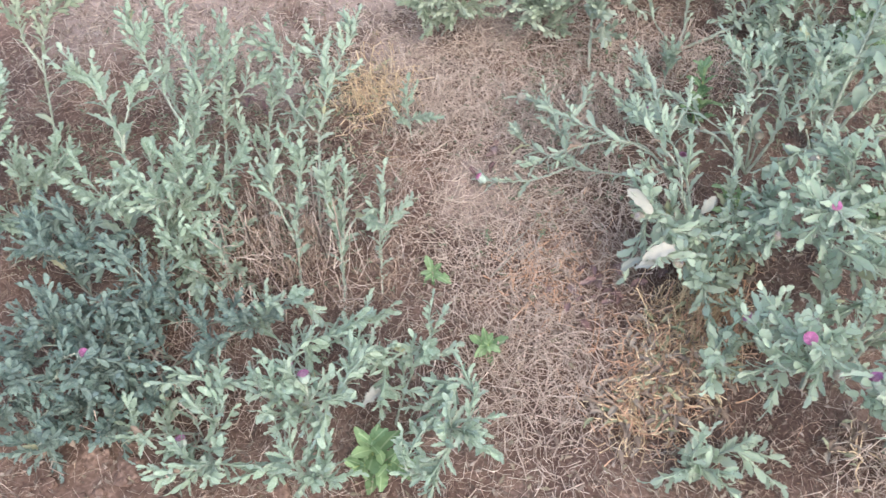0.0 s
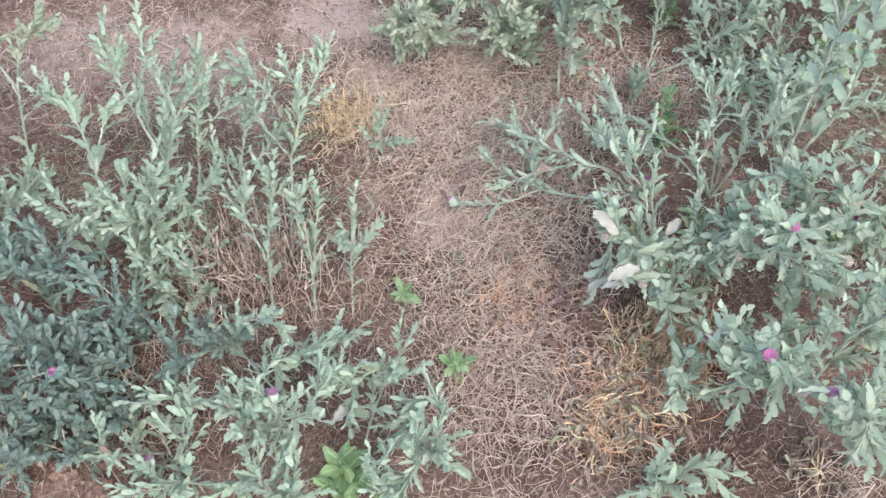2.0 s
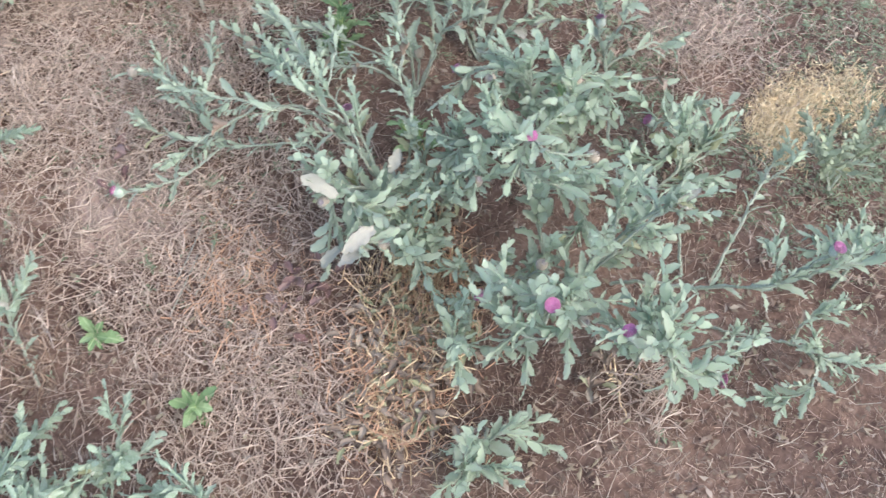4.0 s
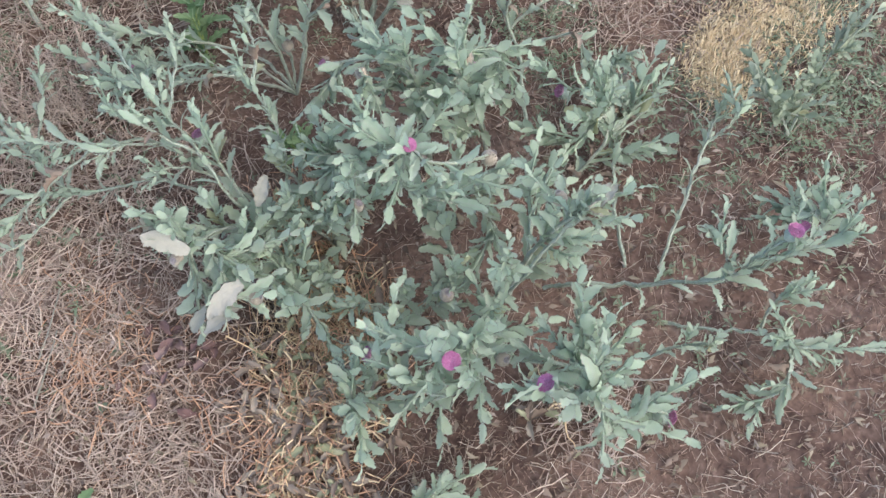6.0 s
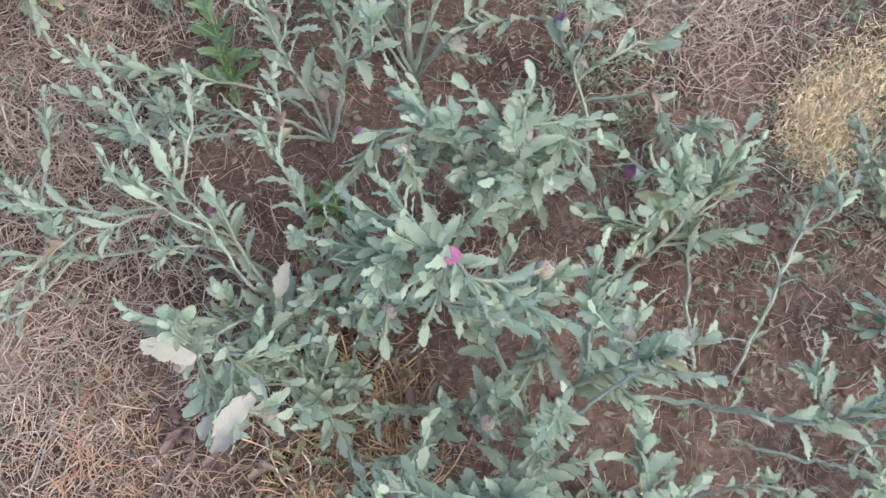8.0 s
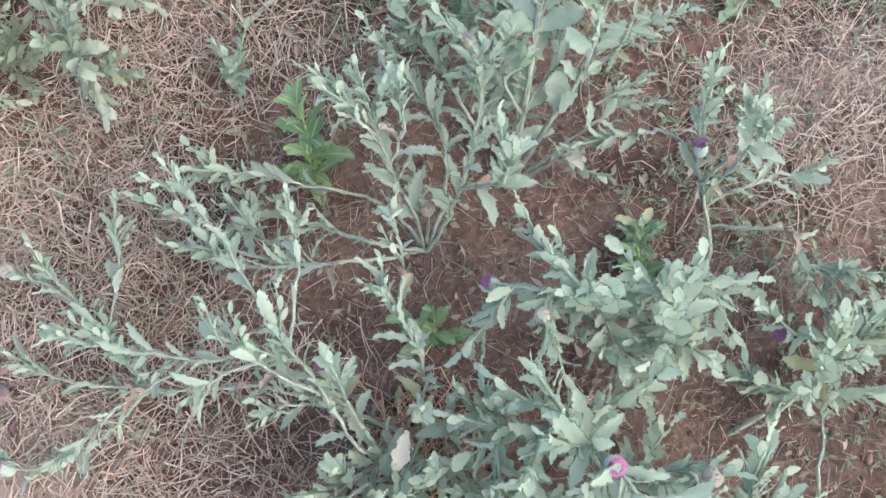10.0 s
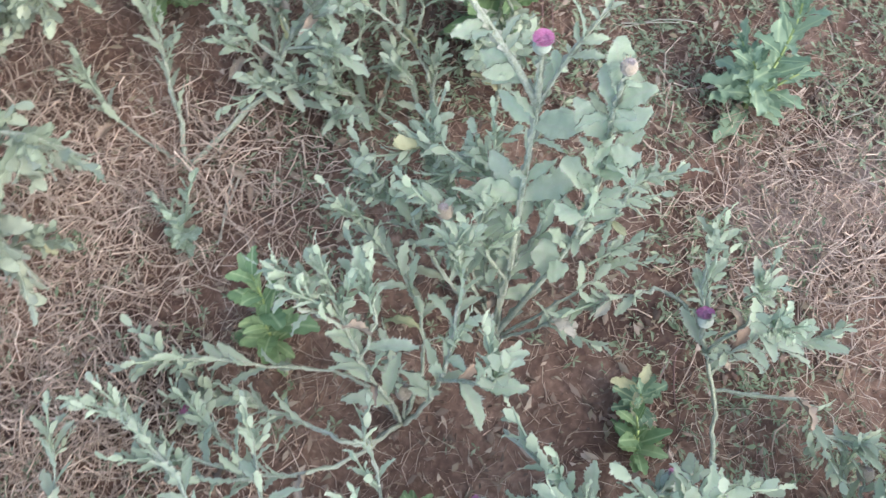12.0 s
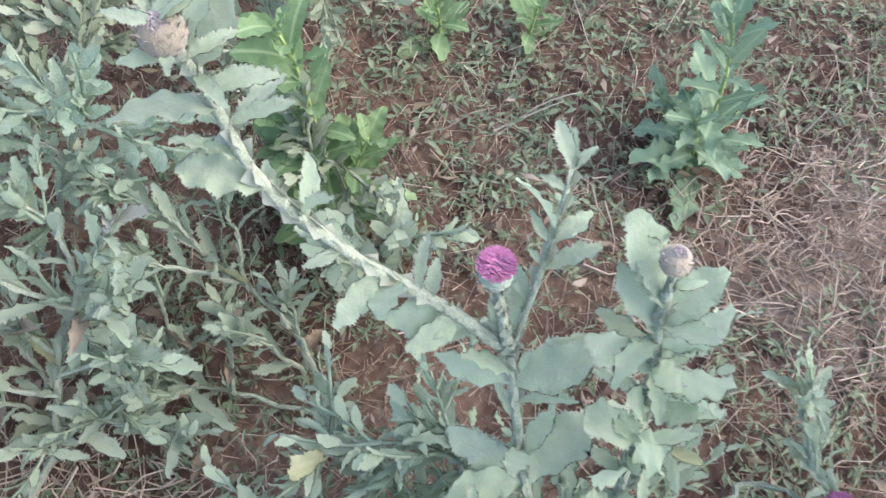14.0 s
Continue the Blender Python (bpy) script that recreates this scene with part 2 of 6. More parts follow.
def woolly(verts, faces, rng, size):
    """Short spines grown out of a tube's sides, so that its outline is rough."""
    for f in [f for f in faces if len(f) == 4]:
        a, b, c, d = (Vector(verts[i]) for i in f)
        out = (b - a).cross(d - a)
        if out.length < 1e-12 or rng.random() < 0.15:
            continue
        mid = a.lerp(c, rng.uniform(0.3, 0.7))
        verts.append(mid - out.normalized() * -size * rng.uniform(0.5, 1.4) + (d - a) * rng.uniform(-0.1, 0.5))
        k = len(verts) - 1
        faces.append((f[0], f[1], k) if rng.random() < 0.5 else (f[1], f[2], k))
    return verts, faces


def leaf_shape(rng, width, lobes, depth, droop, fold, rows=14, cols=4, spine=0.05):
    """A blunt oblong leaf of length 1 along y: narrow foot, wavy margin with soft teeth and a woolly fringe, folded on its rib, drooping."""
    verts, faces = [], []
    bend, twist = droop * rng.uniform(0.1, 1.5), rng.uniform(-0.45, 0.45)
    phase, sway = rng.random() * 6, rng.uniform(-0.16, 0.16)
    fat, foot, ruffle = rng.uniform(0.4, 0.66), rng.uniform(0.3, 0.5), rng.uniform(0.1, 0.26)
    k = cols + 1
    for i in range(rows + 1):
        u = i / rows
        wide = foot + (1 - foot) * math.sin(0.5 * math.pi * u / fat) ** 1.5 if u < fat else max(0.12, 1 - ((u - fat) / (1.015 - fat)) ** 2.0) ** 0.74
        ang = twist * u
        for c in range(k):
            s = 2 * c / cols - 1
            lobe = abs(math.cos(math.pi * lobes * u + phase + 0.9 * (s > 0)))
            cut = (1 - depth * (1 - lobe ** 0.7) * s * s * (0.5 + u)) * (1 + rng.uniform(-0.11, 0.11) * s * s)
            ww = s * width * wide * cut
            wave = ruffle * width * math.sin(2 * math.pi * lobes * u + phase * 2 + 2.2 * (s > 0)) * s * s
            lift = fold * abs(ww) + wave
            y, z = u * (1 - 0.12 * bend * u), -bend * 0.55 * u * u + 0.22 * u
            verts.append(Vector((sway * u * u + ww * math.cos(ang) - lift * math.sin(ang), y, z + lift * math.cos(ang) + ww * math.sin(ang))))
    for i in range(rows):
        for c in range(cols):
            a = i * k + c
            faces.append((a, a + 1, a + k + 1, a + k))
    for i in range(1, rows):
        for e, inner in ((i * k, i * k + 1), (i * k + cols, i * k + cols - 1)):
            out = (verts[e] - verts[inner]).normalized()
            tip = (verts[e] + verts[e + k]) / 2 + (out + Vector((0, 0.5, rng.uniform(-0.5, 0.5)))) * spine * rng.uniform(0.3, 1.3)
            verts.append(tip)
            faces.append((e, e + k, len(verts) - 1))
    return verts, faces


def joined(shapes):
    """Several (verts, faces, pose) in one list of verts and faces."""
    verts, faces = [], []
    for vs, fs, m in shapes:
        k = len(verts)
        verts += [m @ Vector(v) for v in vs] if m else list(vs)
        faces += [tuple(i + k for i in f) for f in fs]
    return verts, faces


rng = random.Random(7)
U = rng.uniform
LEAVES = {
    "lobed": [mesh("leaf", *leaf_shape(rng, U(0.13, 0.19), U(3, 4.5), U(0.18, 0.45), 0.8, 0.35), M_LEAF, fringe=M_WOOL) for _ in range(24)],
    "dusty": [mesh("leaf", *leaf_shape(rng, U(0.115, 0.165), U(3.5, 5), U(0.2, 0.5), 0.8, 0.35), M_SPIRE, fringe=M_WOOL) for _ in range(16)],
    "runner": [mesh("leaf", *leaf_shape(rng, U(0.11, 0.165), U(3, 4), U(0.15, 0.45), 0.8, 0.3), M_LEAF, fringe=M_WOOL) for _ in range(12)],
    "spire": [mesh("leaf", *leaf_shape(rng, U(0.11, 0.17), U(3, 4), U(0.1, 0.3), 0.6, 0.3, rows=11), M_SPIRE, fringe=M_WOOL) for _ in range(12)],
    "teal": [mesh("leaf", *leaf_shape(rng, U(0.11, 0.17), U(3, 4), U(0.1, 0.3), 0.6, 0.3, rows=11), M_TEAL) for _ in range(12)],
    "sage": [mesh("leaf", *leaf_shape(rng, U(0.11, 0.17), U(3, 4), U(0.1, 0.3), 0.6, 0.3, rows=11), M_SAGE) for _ in range(12)],
    "mild": [mesh("leaf", *leaf_shape(rng, U(0.17, 0.24), U(3, 4), U(0.1, 0.3), 0.7, 0.3), M_MILD) for _ in range(12)],
    "broad": [mesh("leaf", *leaf_shape(rng, U(0.17, 0.24), 4, 0.15, 0.6, 0.3), M_SPIRE) for _ in range(8)],
    "tall": [mesh("leaf", *leaf_shape(rng, U(0.19, 0.28), U(2.2, 3.6), U(0.08, 0.3), 0.35, 0.15, rows=22, spine=0.035), M_LEAF, fringe=M_WOOL) for _ in range(14)],
    "green": [mesh("leaf", *leaf_shape(rng, U(0.17, 0.23), 4, 0.08, 0.7, 0.25, spine=0.015), M_GREEN) for _ in range(8)],
    "bluish": [mesh("leaf", *leaf_shape(rng, U(0.17, 0.23), 2.5, 0.55, 0.6, 0.25, rows=18, spine=0.03), M_BLUISH) for _ in range(8)],
}
PALES = [mesh("leaf", *leaf_shape(rng, 0.21, 3, 0.3, 0.6, 0.4), M_PALE) for _ in range(4)]
YELLOWS = [mesh("leaf", *leaf_shape(rng, 0.17, 3, 0.25, 0.8, 0.4), M_YELLOWED) for _ in range(4)]
DRIES = [mesh("leaf", *leaf_shape(rng, 0.2, 3, 0.45, 1.6, 1.0), M_DRYLEAF) for _ in range(6)]
DUSKY = [mesh("leaf", *leaf_shape(rng, 0.24, 3, 0.4, 1.2, 0.7), M_DUSKY) for _ in range(4)]


def shoot_mesh(width, lobes, n, seed, mat):
    """A short leafy shoot of length 1: a thin stalk with small crowded leaves grown onto it."""
    r = random.Random(seed)
    bend = r.uniform(-0.25, 0.25)
    us = [0, 0.2, 0.4, 0.6, 0.8, 1.0]
    line = [Vector((bend * u * u, u, 0.25 * u * u)) for u in us]
    verts, faces = tube(line, [0.03, 0.028, 0.026, 0.024, 0.02, 0.012], 4)
    for i in range(n):
        ring = min(5, 1 + int(5 * i / n))
        az = i * 2.4 + r.uniform(-0.4, 0.4)
        foot = ring * 4 + i % 4
        out = Vector((math.cos(az), 0, math.sin(az)))
        u = us[ring]
        way = out * (0.8 - 0.35 * u) + Vector((0, 0.65 + 0.3 * u, 0.05))
        vs, fs = leaf_shape(r, width * r.uniform(0.9, 1.3), lobes, 0.15, 0.5, 0.2, rows=8, cols=2, spine=0.07)
        m = axes(verts[foot], way, Vector((0, 1, 0)) - out * 0.3, r.uniform(0.36, 0.5) * (1 - 0.3 * u))
        k = len(verts) - 3
        verts += [m @ Vector(v) for v in vs[3:]]
        for f in fs:
            g = []
            for q in f:
                q = foot if q < 3 else q + k
                if q not in g:
                    g.append(q)
            faces.append(tuple(g))
    return mesh("side_shoot", verts, faces, mat, fringe=M_WOOL if mat is M_SHOOT else None)


SHOOTS = {key: [shoot_mesh(w, lb, n, 20 + i, m) for i in range(8)] for key, w, lb, n, m in
          (("lobed", 0.2, 3, 9, M_SHOOT), ("dusty", 0.17, 3, 9, M_SPIRE), ("runner", 0.17, 3, 8, M_SHOOT), ("spire", 0.17, 3, 12, M_SPIRE), ("teal", 0.17, 3, 12, M_TEAL), ("sage", 0.17, 3, 12, M_SAGE), ("mild", 0.22, 3, 9, M_MILD), ("broad", 0.2, 3, 9, M_SHOOT), ("tall", 0.24, 3, 9, M_SHOOT))}


def head_meshes(seed, faded):
    """A flower head of unit width: a scaly cup and a tuft of fine florets."""
    r = random.Random(seed)
    prof = [(0.10, 0.0), (0.34, 0.12), (0.46, 0.38), (0.44, 0.66), (0.36, 0.86), (0.05, 0.9)]
    if faded:
        prof = [(0.12, 0.0), (0.36, 0.12), (0.5, 0.38), (0.5, 0.62), (0.38, 0.86), (0.14, 0.97)]
    vs, fs, k = [], [], 12
    for rad, z in prof:
        vs += [(rad * math.cos(2 * math.pi * i / k), rad * math.sin(2 * math.pi * i / k), z) for i in range(k)]
    for j in range(len(prof) - 1):
        fs += [(j * k + i, j * k + (i + 1) % k, (j + 1) * k + (i + 1) % k, (j + 1) * k + i) for i in range(k)]
    parts = [(vs, fs, None)]
    for j, (rad, z) in enumerate(((0.36, 0.15), (0.46, 0.36), (0.46, 0.58), (0.40, 0.78))):
        for i in range(11):
            a = 2 * math.pi * (i + 0.5 * (j % 2)) / 11 + r.uniform(-0.1, 0.1)
            o = Vector((math.cos(a), math.sin(a), 0))
            b, t = o * rad + Vector((0, 0, z)), Vector((-o.y, o.x, 0)) * 0.07
            parts.append(([b - t, b + t, b + o * 0.14 + Vector((0, 0, 0.2 + r.uniform(-0.05, 0.05)))], [(0, 1, 2)], None))
    cup = mesh("flower_head", *joined(parts), M_DULL if faded else M_BRACT)
    parts = []
    for i in range(240):
        f = math.sqrt((i + 0.5) / 240)
        a = i * 2.39996
        o = Vector((math.cos(a), math.sin(a), 0))
        b = o * 0.33 * f + Vector((0, 0, 0.82))
        tip = o * (0.52 if not faded else 0.3) * f + Vector((0, 0, (1.26 if not faded else 1.06) - 0.24 * f * f + r.uniform(-0.04, 0.04)))
        t = Vector((-o.y, o.x, 0)) * (0.045 if not faded else 0.03)
        n = o * 0.045
        parts.append(([b - t, b + t, tip + t * 0.8, tip - t * 0.8, tip + n, tip - n], [(0, 1, 2, 3), (3, 2, 4), (2, 3, 5)], None))
    tuft = mesh("floret_tuft", *joined(parts), M_FADED if faded else M_FLORET)
    return cup, tuft


HEADS = {f: [head_meshes(s + 40 * f, f) for s in range(3)] for f in (0, 1)}

# ---- ground: one sheet to the horizon, lumpy underfoot ----


def ground_z(x, y):
    return 0.012 * noise.noise(Vector((x * 4, y * 4, 0))) + 0.007 * noise.noise(Vector((x * 15, y * 15, 3))) + 0.004 * noise.noise(Vector((x * 42, y * 42, 7))) - 0.004


far = 0.06 * 1.45 ** np.arange(1, 32)
xs = np.concatenate([-1.05 - far[::-1], np.arange(-1.05, 1.6, 0.0125), 1.6 + far])
ys = np.concatenate([0.4 - far[::-1], np.arange(0.4, 2.2, 0.0125), 2.2 + far])
n, rows = len(xs), len(ys)
verts = [(x, y, ground_z(x, y) if abs(x) < 6 and abs(y) < 6 else 0.0) for y in ys for x in xs]
faces = [(j * n + i, j * n + i + 1, (j + 1) * n + i + 1, (j + 1) * n + i) for j in range(rows - 1) for i in range(n - 1)]
tagged(new("ground", mesh("ground", verts, faces, M_SOIL)), "bare brown crumbly field soil under dry litter", "ground", kind="structure")

# ---- plants ----
FLOWER, FADED, PALE = 1, 2, 3
STYLE = {  # leaf length low and high on the stem, leaf spacing, shoot spacing, shoot length, stem radius
    "lobed": (0.050, 0.034, 0.0215, 0.075, 0.080, 0.0031),
    "dusty": (0.036, 0.026, 0.022, 0.060, 0.068, 0.0022),
    "runner": (0.042, 0.031, 0.021, 0.070, 0.060, 0.0022),
    "teal": (0.034, 0.022, 0.022, 0.050, 0.066, 0.0016),
    "sage": (0.034, 0.020, 0.022, 0.050, 0.066, 0.0016),
    "spire": (0.034, 0.020, 0.022, 0.050, 0.066, 0.0016),
    "mild": (0.046, 0.034, 0.026, 0.075, 0.066, 0.0026),
    "broad": (0.080, 0.050, 0.022, 0.120, 0.080, 0.0026),
    "tall": (0.054, 0.040, 0.026, 0.200, 0.055, 0.0034),
}
LABEL = {
    "lobed": "grey-green woolly thistle with lobed leaves, rooted in dry soil",
    "spire": "slender grey-green woolly thistle with narrow toothed leaves",
    "dusty": "dull green thistle with toothed leaves, rooted in dry soil",
    "runner": "woolly thistle with long low stems and small spaced leaves",
    "mild": "leafy yellowish-green thistle with broad soft leaves",
    "teal": "dark teal-green slender thistle with narrow leaves",
    "sage": "slender yellowish-green thistle with narrow crowded leaves",
    "broad": "woolly grey-green thistle with broad pale leaves",
    "tall": "tall woolly thistle with magenta flower and thick stems",
}
count = [0]


def stem_line(base, tip, r, lift=0.75, steps=8):
    mid = base.lerp(tip, 0.4)
    mid.z = max(tip.z * lift, 0.02)
    side = Vector((r.uniform(-1, 1), r.uniform(-1, 1), 0)) * (tip - base).length * 0.06
    out = []
    for i in range(steps + 1):
        u = i / steps
        out.append((1 - u) ** 2 * base + 2 * u * (1 - u) * (mid + side) + u * u * tip)
    return out


def point_on(line, u):
    f = u * (len(line) - 1)
    i = min(int(f), len(line) - 2)
    return line[i].lerp(line[i + 1], f - i), (line[i + 1] - line[i]).normalized()


def outward(d, az):
    a = d.cross(Vector((0, 0, 1)))
    a = a.normalized() if a.length > 0.05 else d.orthogonal().normalized()
    b = d.cross(a)
    return (math.cos(az) * a - math.sin(az) * b).normalized()


def flower(plant, at, d, size, faded, r):
    cup, tuft = HEADS[faded][r.randrange(3)]
    up = (d + Vector((0, 0, 0.9))).normalized()
    at = at - up * size * 0.95
    m = Matrix.Translation(at) @ up.to_track_quat("Z", "Y").to_matrix().to_4x4() @ Matrix.Diagonal((size, size, size, 1))
    head = child("flower_head", cup, plant, m)
    child("floret_tuft", tuft, head, None, "brownish faded florets" if faded else "magenta purple florets")


def leafy(stem, line, r, style, start, stop, n, shoots):
    """Leaves and side shoots along a stem, as its parts."""
    low, high, _, _, reach, _ = STYLE[style]
    az = r.random() * 6
    for i in range(n):
        u = start + (stop - start) * (i + r.random() * 0.6) / n
        p, d = point_on(line, min(u, 0.99))
        az += 2.4 + r.uniform(-0.3, 0.3)
        o = outward(d, az)
        size = (low + (high - low) * u) * r.uniform(0.65, 1.3)
        way = o * (0.85 - 0.3 * u) + d * (0.6 + 0.4 * u) + Vector((0, 0, r.uniform(-0.15, 0.25)))
        dead = u < 0.45 and p.z < 0.1 and r.random() < 0.2
        yellow = not dead and u < 0.5 and r.random() < 0.03
        me = r.choice(DRIES if dead else YELLOWS if yellow else LEAVES[style])
        child("leaf", me, stem, axes(p, way, d + Vector((0, 0, 0.6)) - 0.2 * o, size * (0.8 if dead else 1)), "brown withered leaf" if dead else "yellowing leaf" if yellow else "")
    for i in range(shoots):
        p, d = point_on(line, start + (stop - start) * (i + r.random()) / shoots)
        o = outward(d, r.random() * 6.28)
        child("side_shoot", r.choice(SHOOTS[style]), stem, axes(p, o * 0.75 + d * 0.75, d + Vector((0, 0, 0.8)), reach * r.uniform(0.7, 1.15)))


def branch_line(p, d, tip, steps=8):
    """A curve that leaves p along d and bends to tip."""
    span = (tip - p).length
    mid = p + (d * 0.45 + Vector((0, 0, 0.15))) * span
    mid = mid.lerp(p.lerp(tip, 0.5), 0.45)
    return [(1 - u) ** 2 * p + 2 * u * (1 - u) * mid + u * u * tip for u in (k / steps for k in range(steps + 1))]


def thistle(x, y, style, tips, fork=None, dens=1.0, extra=0):
    """A plant rooted at x, y: main stems that branch to each tip, with leaves, side shoots and heads along them."""
    count[0] += 1
    r = random.Random(count[0])
    root = new("thistle")
    root.location = (x, y, ground_z(x, y) - 0.006)
    low, high, gap, step, reach, radius = STYLE[style]
    tagged(root, LABEL[style], "thistle", group="woolly thistles")
    goals = [(Vector((t[0] - x, t[1] - y, t[2])), t[3] if len(t) > 3 else 0) for t in tips]
    for g, _ in list(goals):
        for _ in range(extra):
            goals.append((g + Vector((r.gauss(0, 0.035), r.gauss(0, 0.035), r.uniform(-0.05, 0.01))), 0))
    goals.sort(key=lambda g: -g[0].length)
    lines = []
    if fork:
        lines.append(stem_line(Vector((0, 0, 0)), Vector((fork[0] - x, fork[1] - y, fork[2])), r))
        trunk = child("stem", mesh("stem", *woolly(*tube(lines[0], [0.0042 - 0.0001 * i for i in range(9)]), r, 0.003), M_STEM, fringe=M_WOOL), root)
        leafy(trunk, lines[0], r, style, 0.2, 0.85, 10, 0)
    for tip, flag in goals:
        base = Vector((r.uniform(-0.01, 0.01), r.uniform(-0.01, 0.01), 0))
        best, start = (tip - base).length * (0.55 if style in ("spire", "sage", "teal") else 0.75), None
        for line in lines:
            for u in ((1.0,) if fork else (0.25, 0.4, 0.55, 0.7, 0.82)):
                p, d = point_on(line, u)
                cost = (tip - p).length + (0.05 if d.dot((tip - p).normalized()) < 0.1 else 0)
                if cost < best and (p.z < tip.z + 0.03 or fork):
                    best, start = cost, (p, d, u)
        line = branch_line(start[0], start[1], tip) if start else stem_line(base, tip, r)
        if fork:
            line = [lines[0][-1].lerp(tip, k / 8) + Vector((-0.012, 0, 0.03)) * math.sin(math.pi * k / 8) * min(1, 5 * (tip - lines[0][-1]).length) for k in range(9)]
        lines.append(line)
        length = sum((b - a).length for a, b in zip(line, line[1:]))
        thick = radius * ((0.6 if start else 0.75) + 1.4 * length)
        vs, fs = woolly(*tube(line, [thick * (1 - 0.5 * i / 8) for i in range(9)]), r, 0.0022)
        stem = child("stem", mesh("stem", vs, fs, M_STEM, fringe=M_WOOL), root)
        stop = 0.85 if flag in (FLOWER, FADED) else max(0.5, 1 - 0.5 * reach / max(length, 0.01))
        leafy(stem, line, r, style, 0.12 if start else 0.22, stop, max(3, min(24, int(dens * length / gap))) if length > 0.09 or not fork else 2, int(dens * length / step + r.random()))
        p, d = point_on(line, 1.0)
        if flag in (FLOWER, FADED):
            flower(root, p, d, r.uniform(0.0165, 0.0195), int(flag == FADED), r)
        else:
            long = reach * r.uniform(0.75, 1.05)
            child("shoot_tip", r.choice(SHOOTS[style]), stem, axes(point_on(line, max(0.3, 1 - 0.75 * long / length))[0], d + Vector((0, 0, 0.25)), (0, 0, 1), long))
        if flag == PALE:
            for k in range(1):
                o = outward(d, r.random() * 6)
                child("leaf", r.choice(PALES), stem, axes(p - d * 0.01 * k, o + 0.5 * d, (0, 0, 1), r.uniform(0.042, 0.054)), "bleached whitish leaf")
    return root


def smooth_line(bends, base, steps=5):
    """A curve through the bends, given from the base."""
    pts = [Vector(p) - base for p in bends]
    line = []
    for i in range(len(pts) - 1):
        a, b, c, d = pts[max(i - 1, 0)], pts[i], pts[i + 1], pts[min(i + 2, len(pts) - 1)]
        for u in (k / steps for k in range(steps)):
            line.append(0.5 * (2 * b + (c - a) * u + (2 * a - 5 * b + 4 * c - d) * u * u + (3 * b - a - 3 * c + d) * u ** 3))
    line.append(pts[-1])
    return line


def stemmed(x, y, style, stems, size=1.0, gap=0.0095, label=""):
    """A plant rooted at x, y whose stems follow their bends; each stem: bends, thickness, what ends it, where its leaves begin."""
    count[0] += 1
    r = random.Random(count[0] + 900)
    base = Vector((x, y, ground_z(x, y) - 0.006))
    root = new("thistle")
    root.location = base
    tagged(root, label or LABEL[style], "thistle", group="woolly thistles")
    low, high, _, step, reach, _ = STYLE[style]
    for bends, thick, flag, start in stems:
        line = smooth_line(bends, base)
        n = len(line) - 1
        for i in range(1, n):
            line[i] = line[i] + Vector((r.gauss(0, 1), r.gauss(0, 1), r.gauss(0, 1))) * 0.0014
        rough = [thick * 0.8 * (1 - 0.4 * i / n) * r.uniform(0.85, 1.2) for i in range(n + 1)]
        stem = child("stem", mesh("stem", *woolly(*tube(line, rough, 6), r, 0.0018), M_STEM, fringe=M_WOOL), root)
        length = sum((b - a).length for a, b in zip(line, line[1:]))
        leaves = max(4, int(length * (1 - start) / gap))
        az = r.random() * 6
        for i in range(leaves):
            u = min(0.985, start + (1 - start) * ((i + r.random() * 0.7) / leaves) ** 0.8)
            p, d = point_on(line, u)
            az += 2.4 + r.uniform(-0.4, 0.4)
            o = outward(d, az)
            long = (low + (high - low) * u) * r.uniform(0.55, 1.25) * size
            dead = u < 0.4 and r.random() < 0.25
            yellow = not dead and r.random() < 0.03
            way = o * (0.9 - 0.35 * u) + d * (0.5 + 0.5 * u) + Vector((0, 0, r.uniform(-0.6 if dead else -0.2, 0.25)))
            child("leaf", r.choice(DRIES if dead else YELLOWS if yellow else LEAVES[style]), stem, axes(p, way, d + Vector((0, 0, 0.7)) - 0.2 * o, long * (0.8 if dead else 1)), "brown withered leaf" if dead else "yellowing leaf" if yellow else "")
        for i in range(int(length * (1 - start) / step + 0.5)):
            p, d = point_on(line, start + (1 - start) * r.uniform(0.35, 0.95))
            child("side_shoot", r.choice(SHOOTS[style]), stem, axes(p, outward(d, r.random() * 6.28) * 0.7 + d * 0.75, d + Vector((0, 0, 0.8)), size * reach * r.uniform(0.5, 0.85)))
        p, d = point_on(line, 1.0)
        if flag in (FLOWER, FADED):
            flower(root, p + Vector((0, 0, 0.012)), d, r.uniform(0.0165, 0.0195), int(flag == FADED), r)
        elif flag == PALE:
            for k in range(3):
                child("leaf", r.choice(PALES), stem, axes(p, outward(d, r.random() * 6) + d, (0, 0, 1), r.uniform(0.022, 0.034)), "bleached whitish leaf")
        else:
            child("shoot_tip", r.choice(SHOOTS[style]), stem, axes(p - d * 0.4 * reach * size, d + Vector((0, 0, 0.2)), (0, 0, 1), size * reach * r.uniform(0.6, 0.85)))
    return root


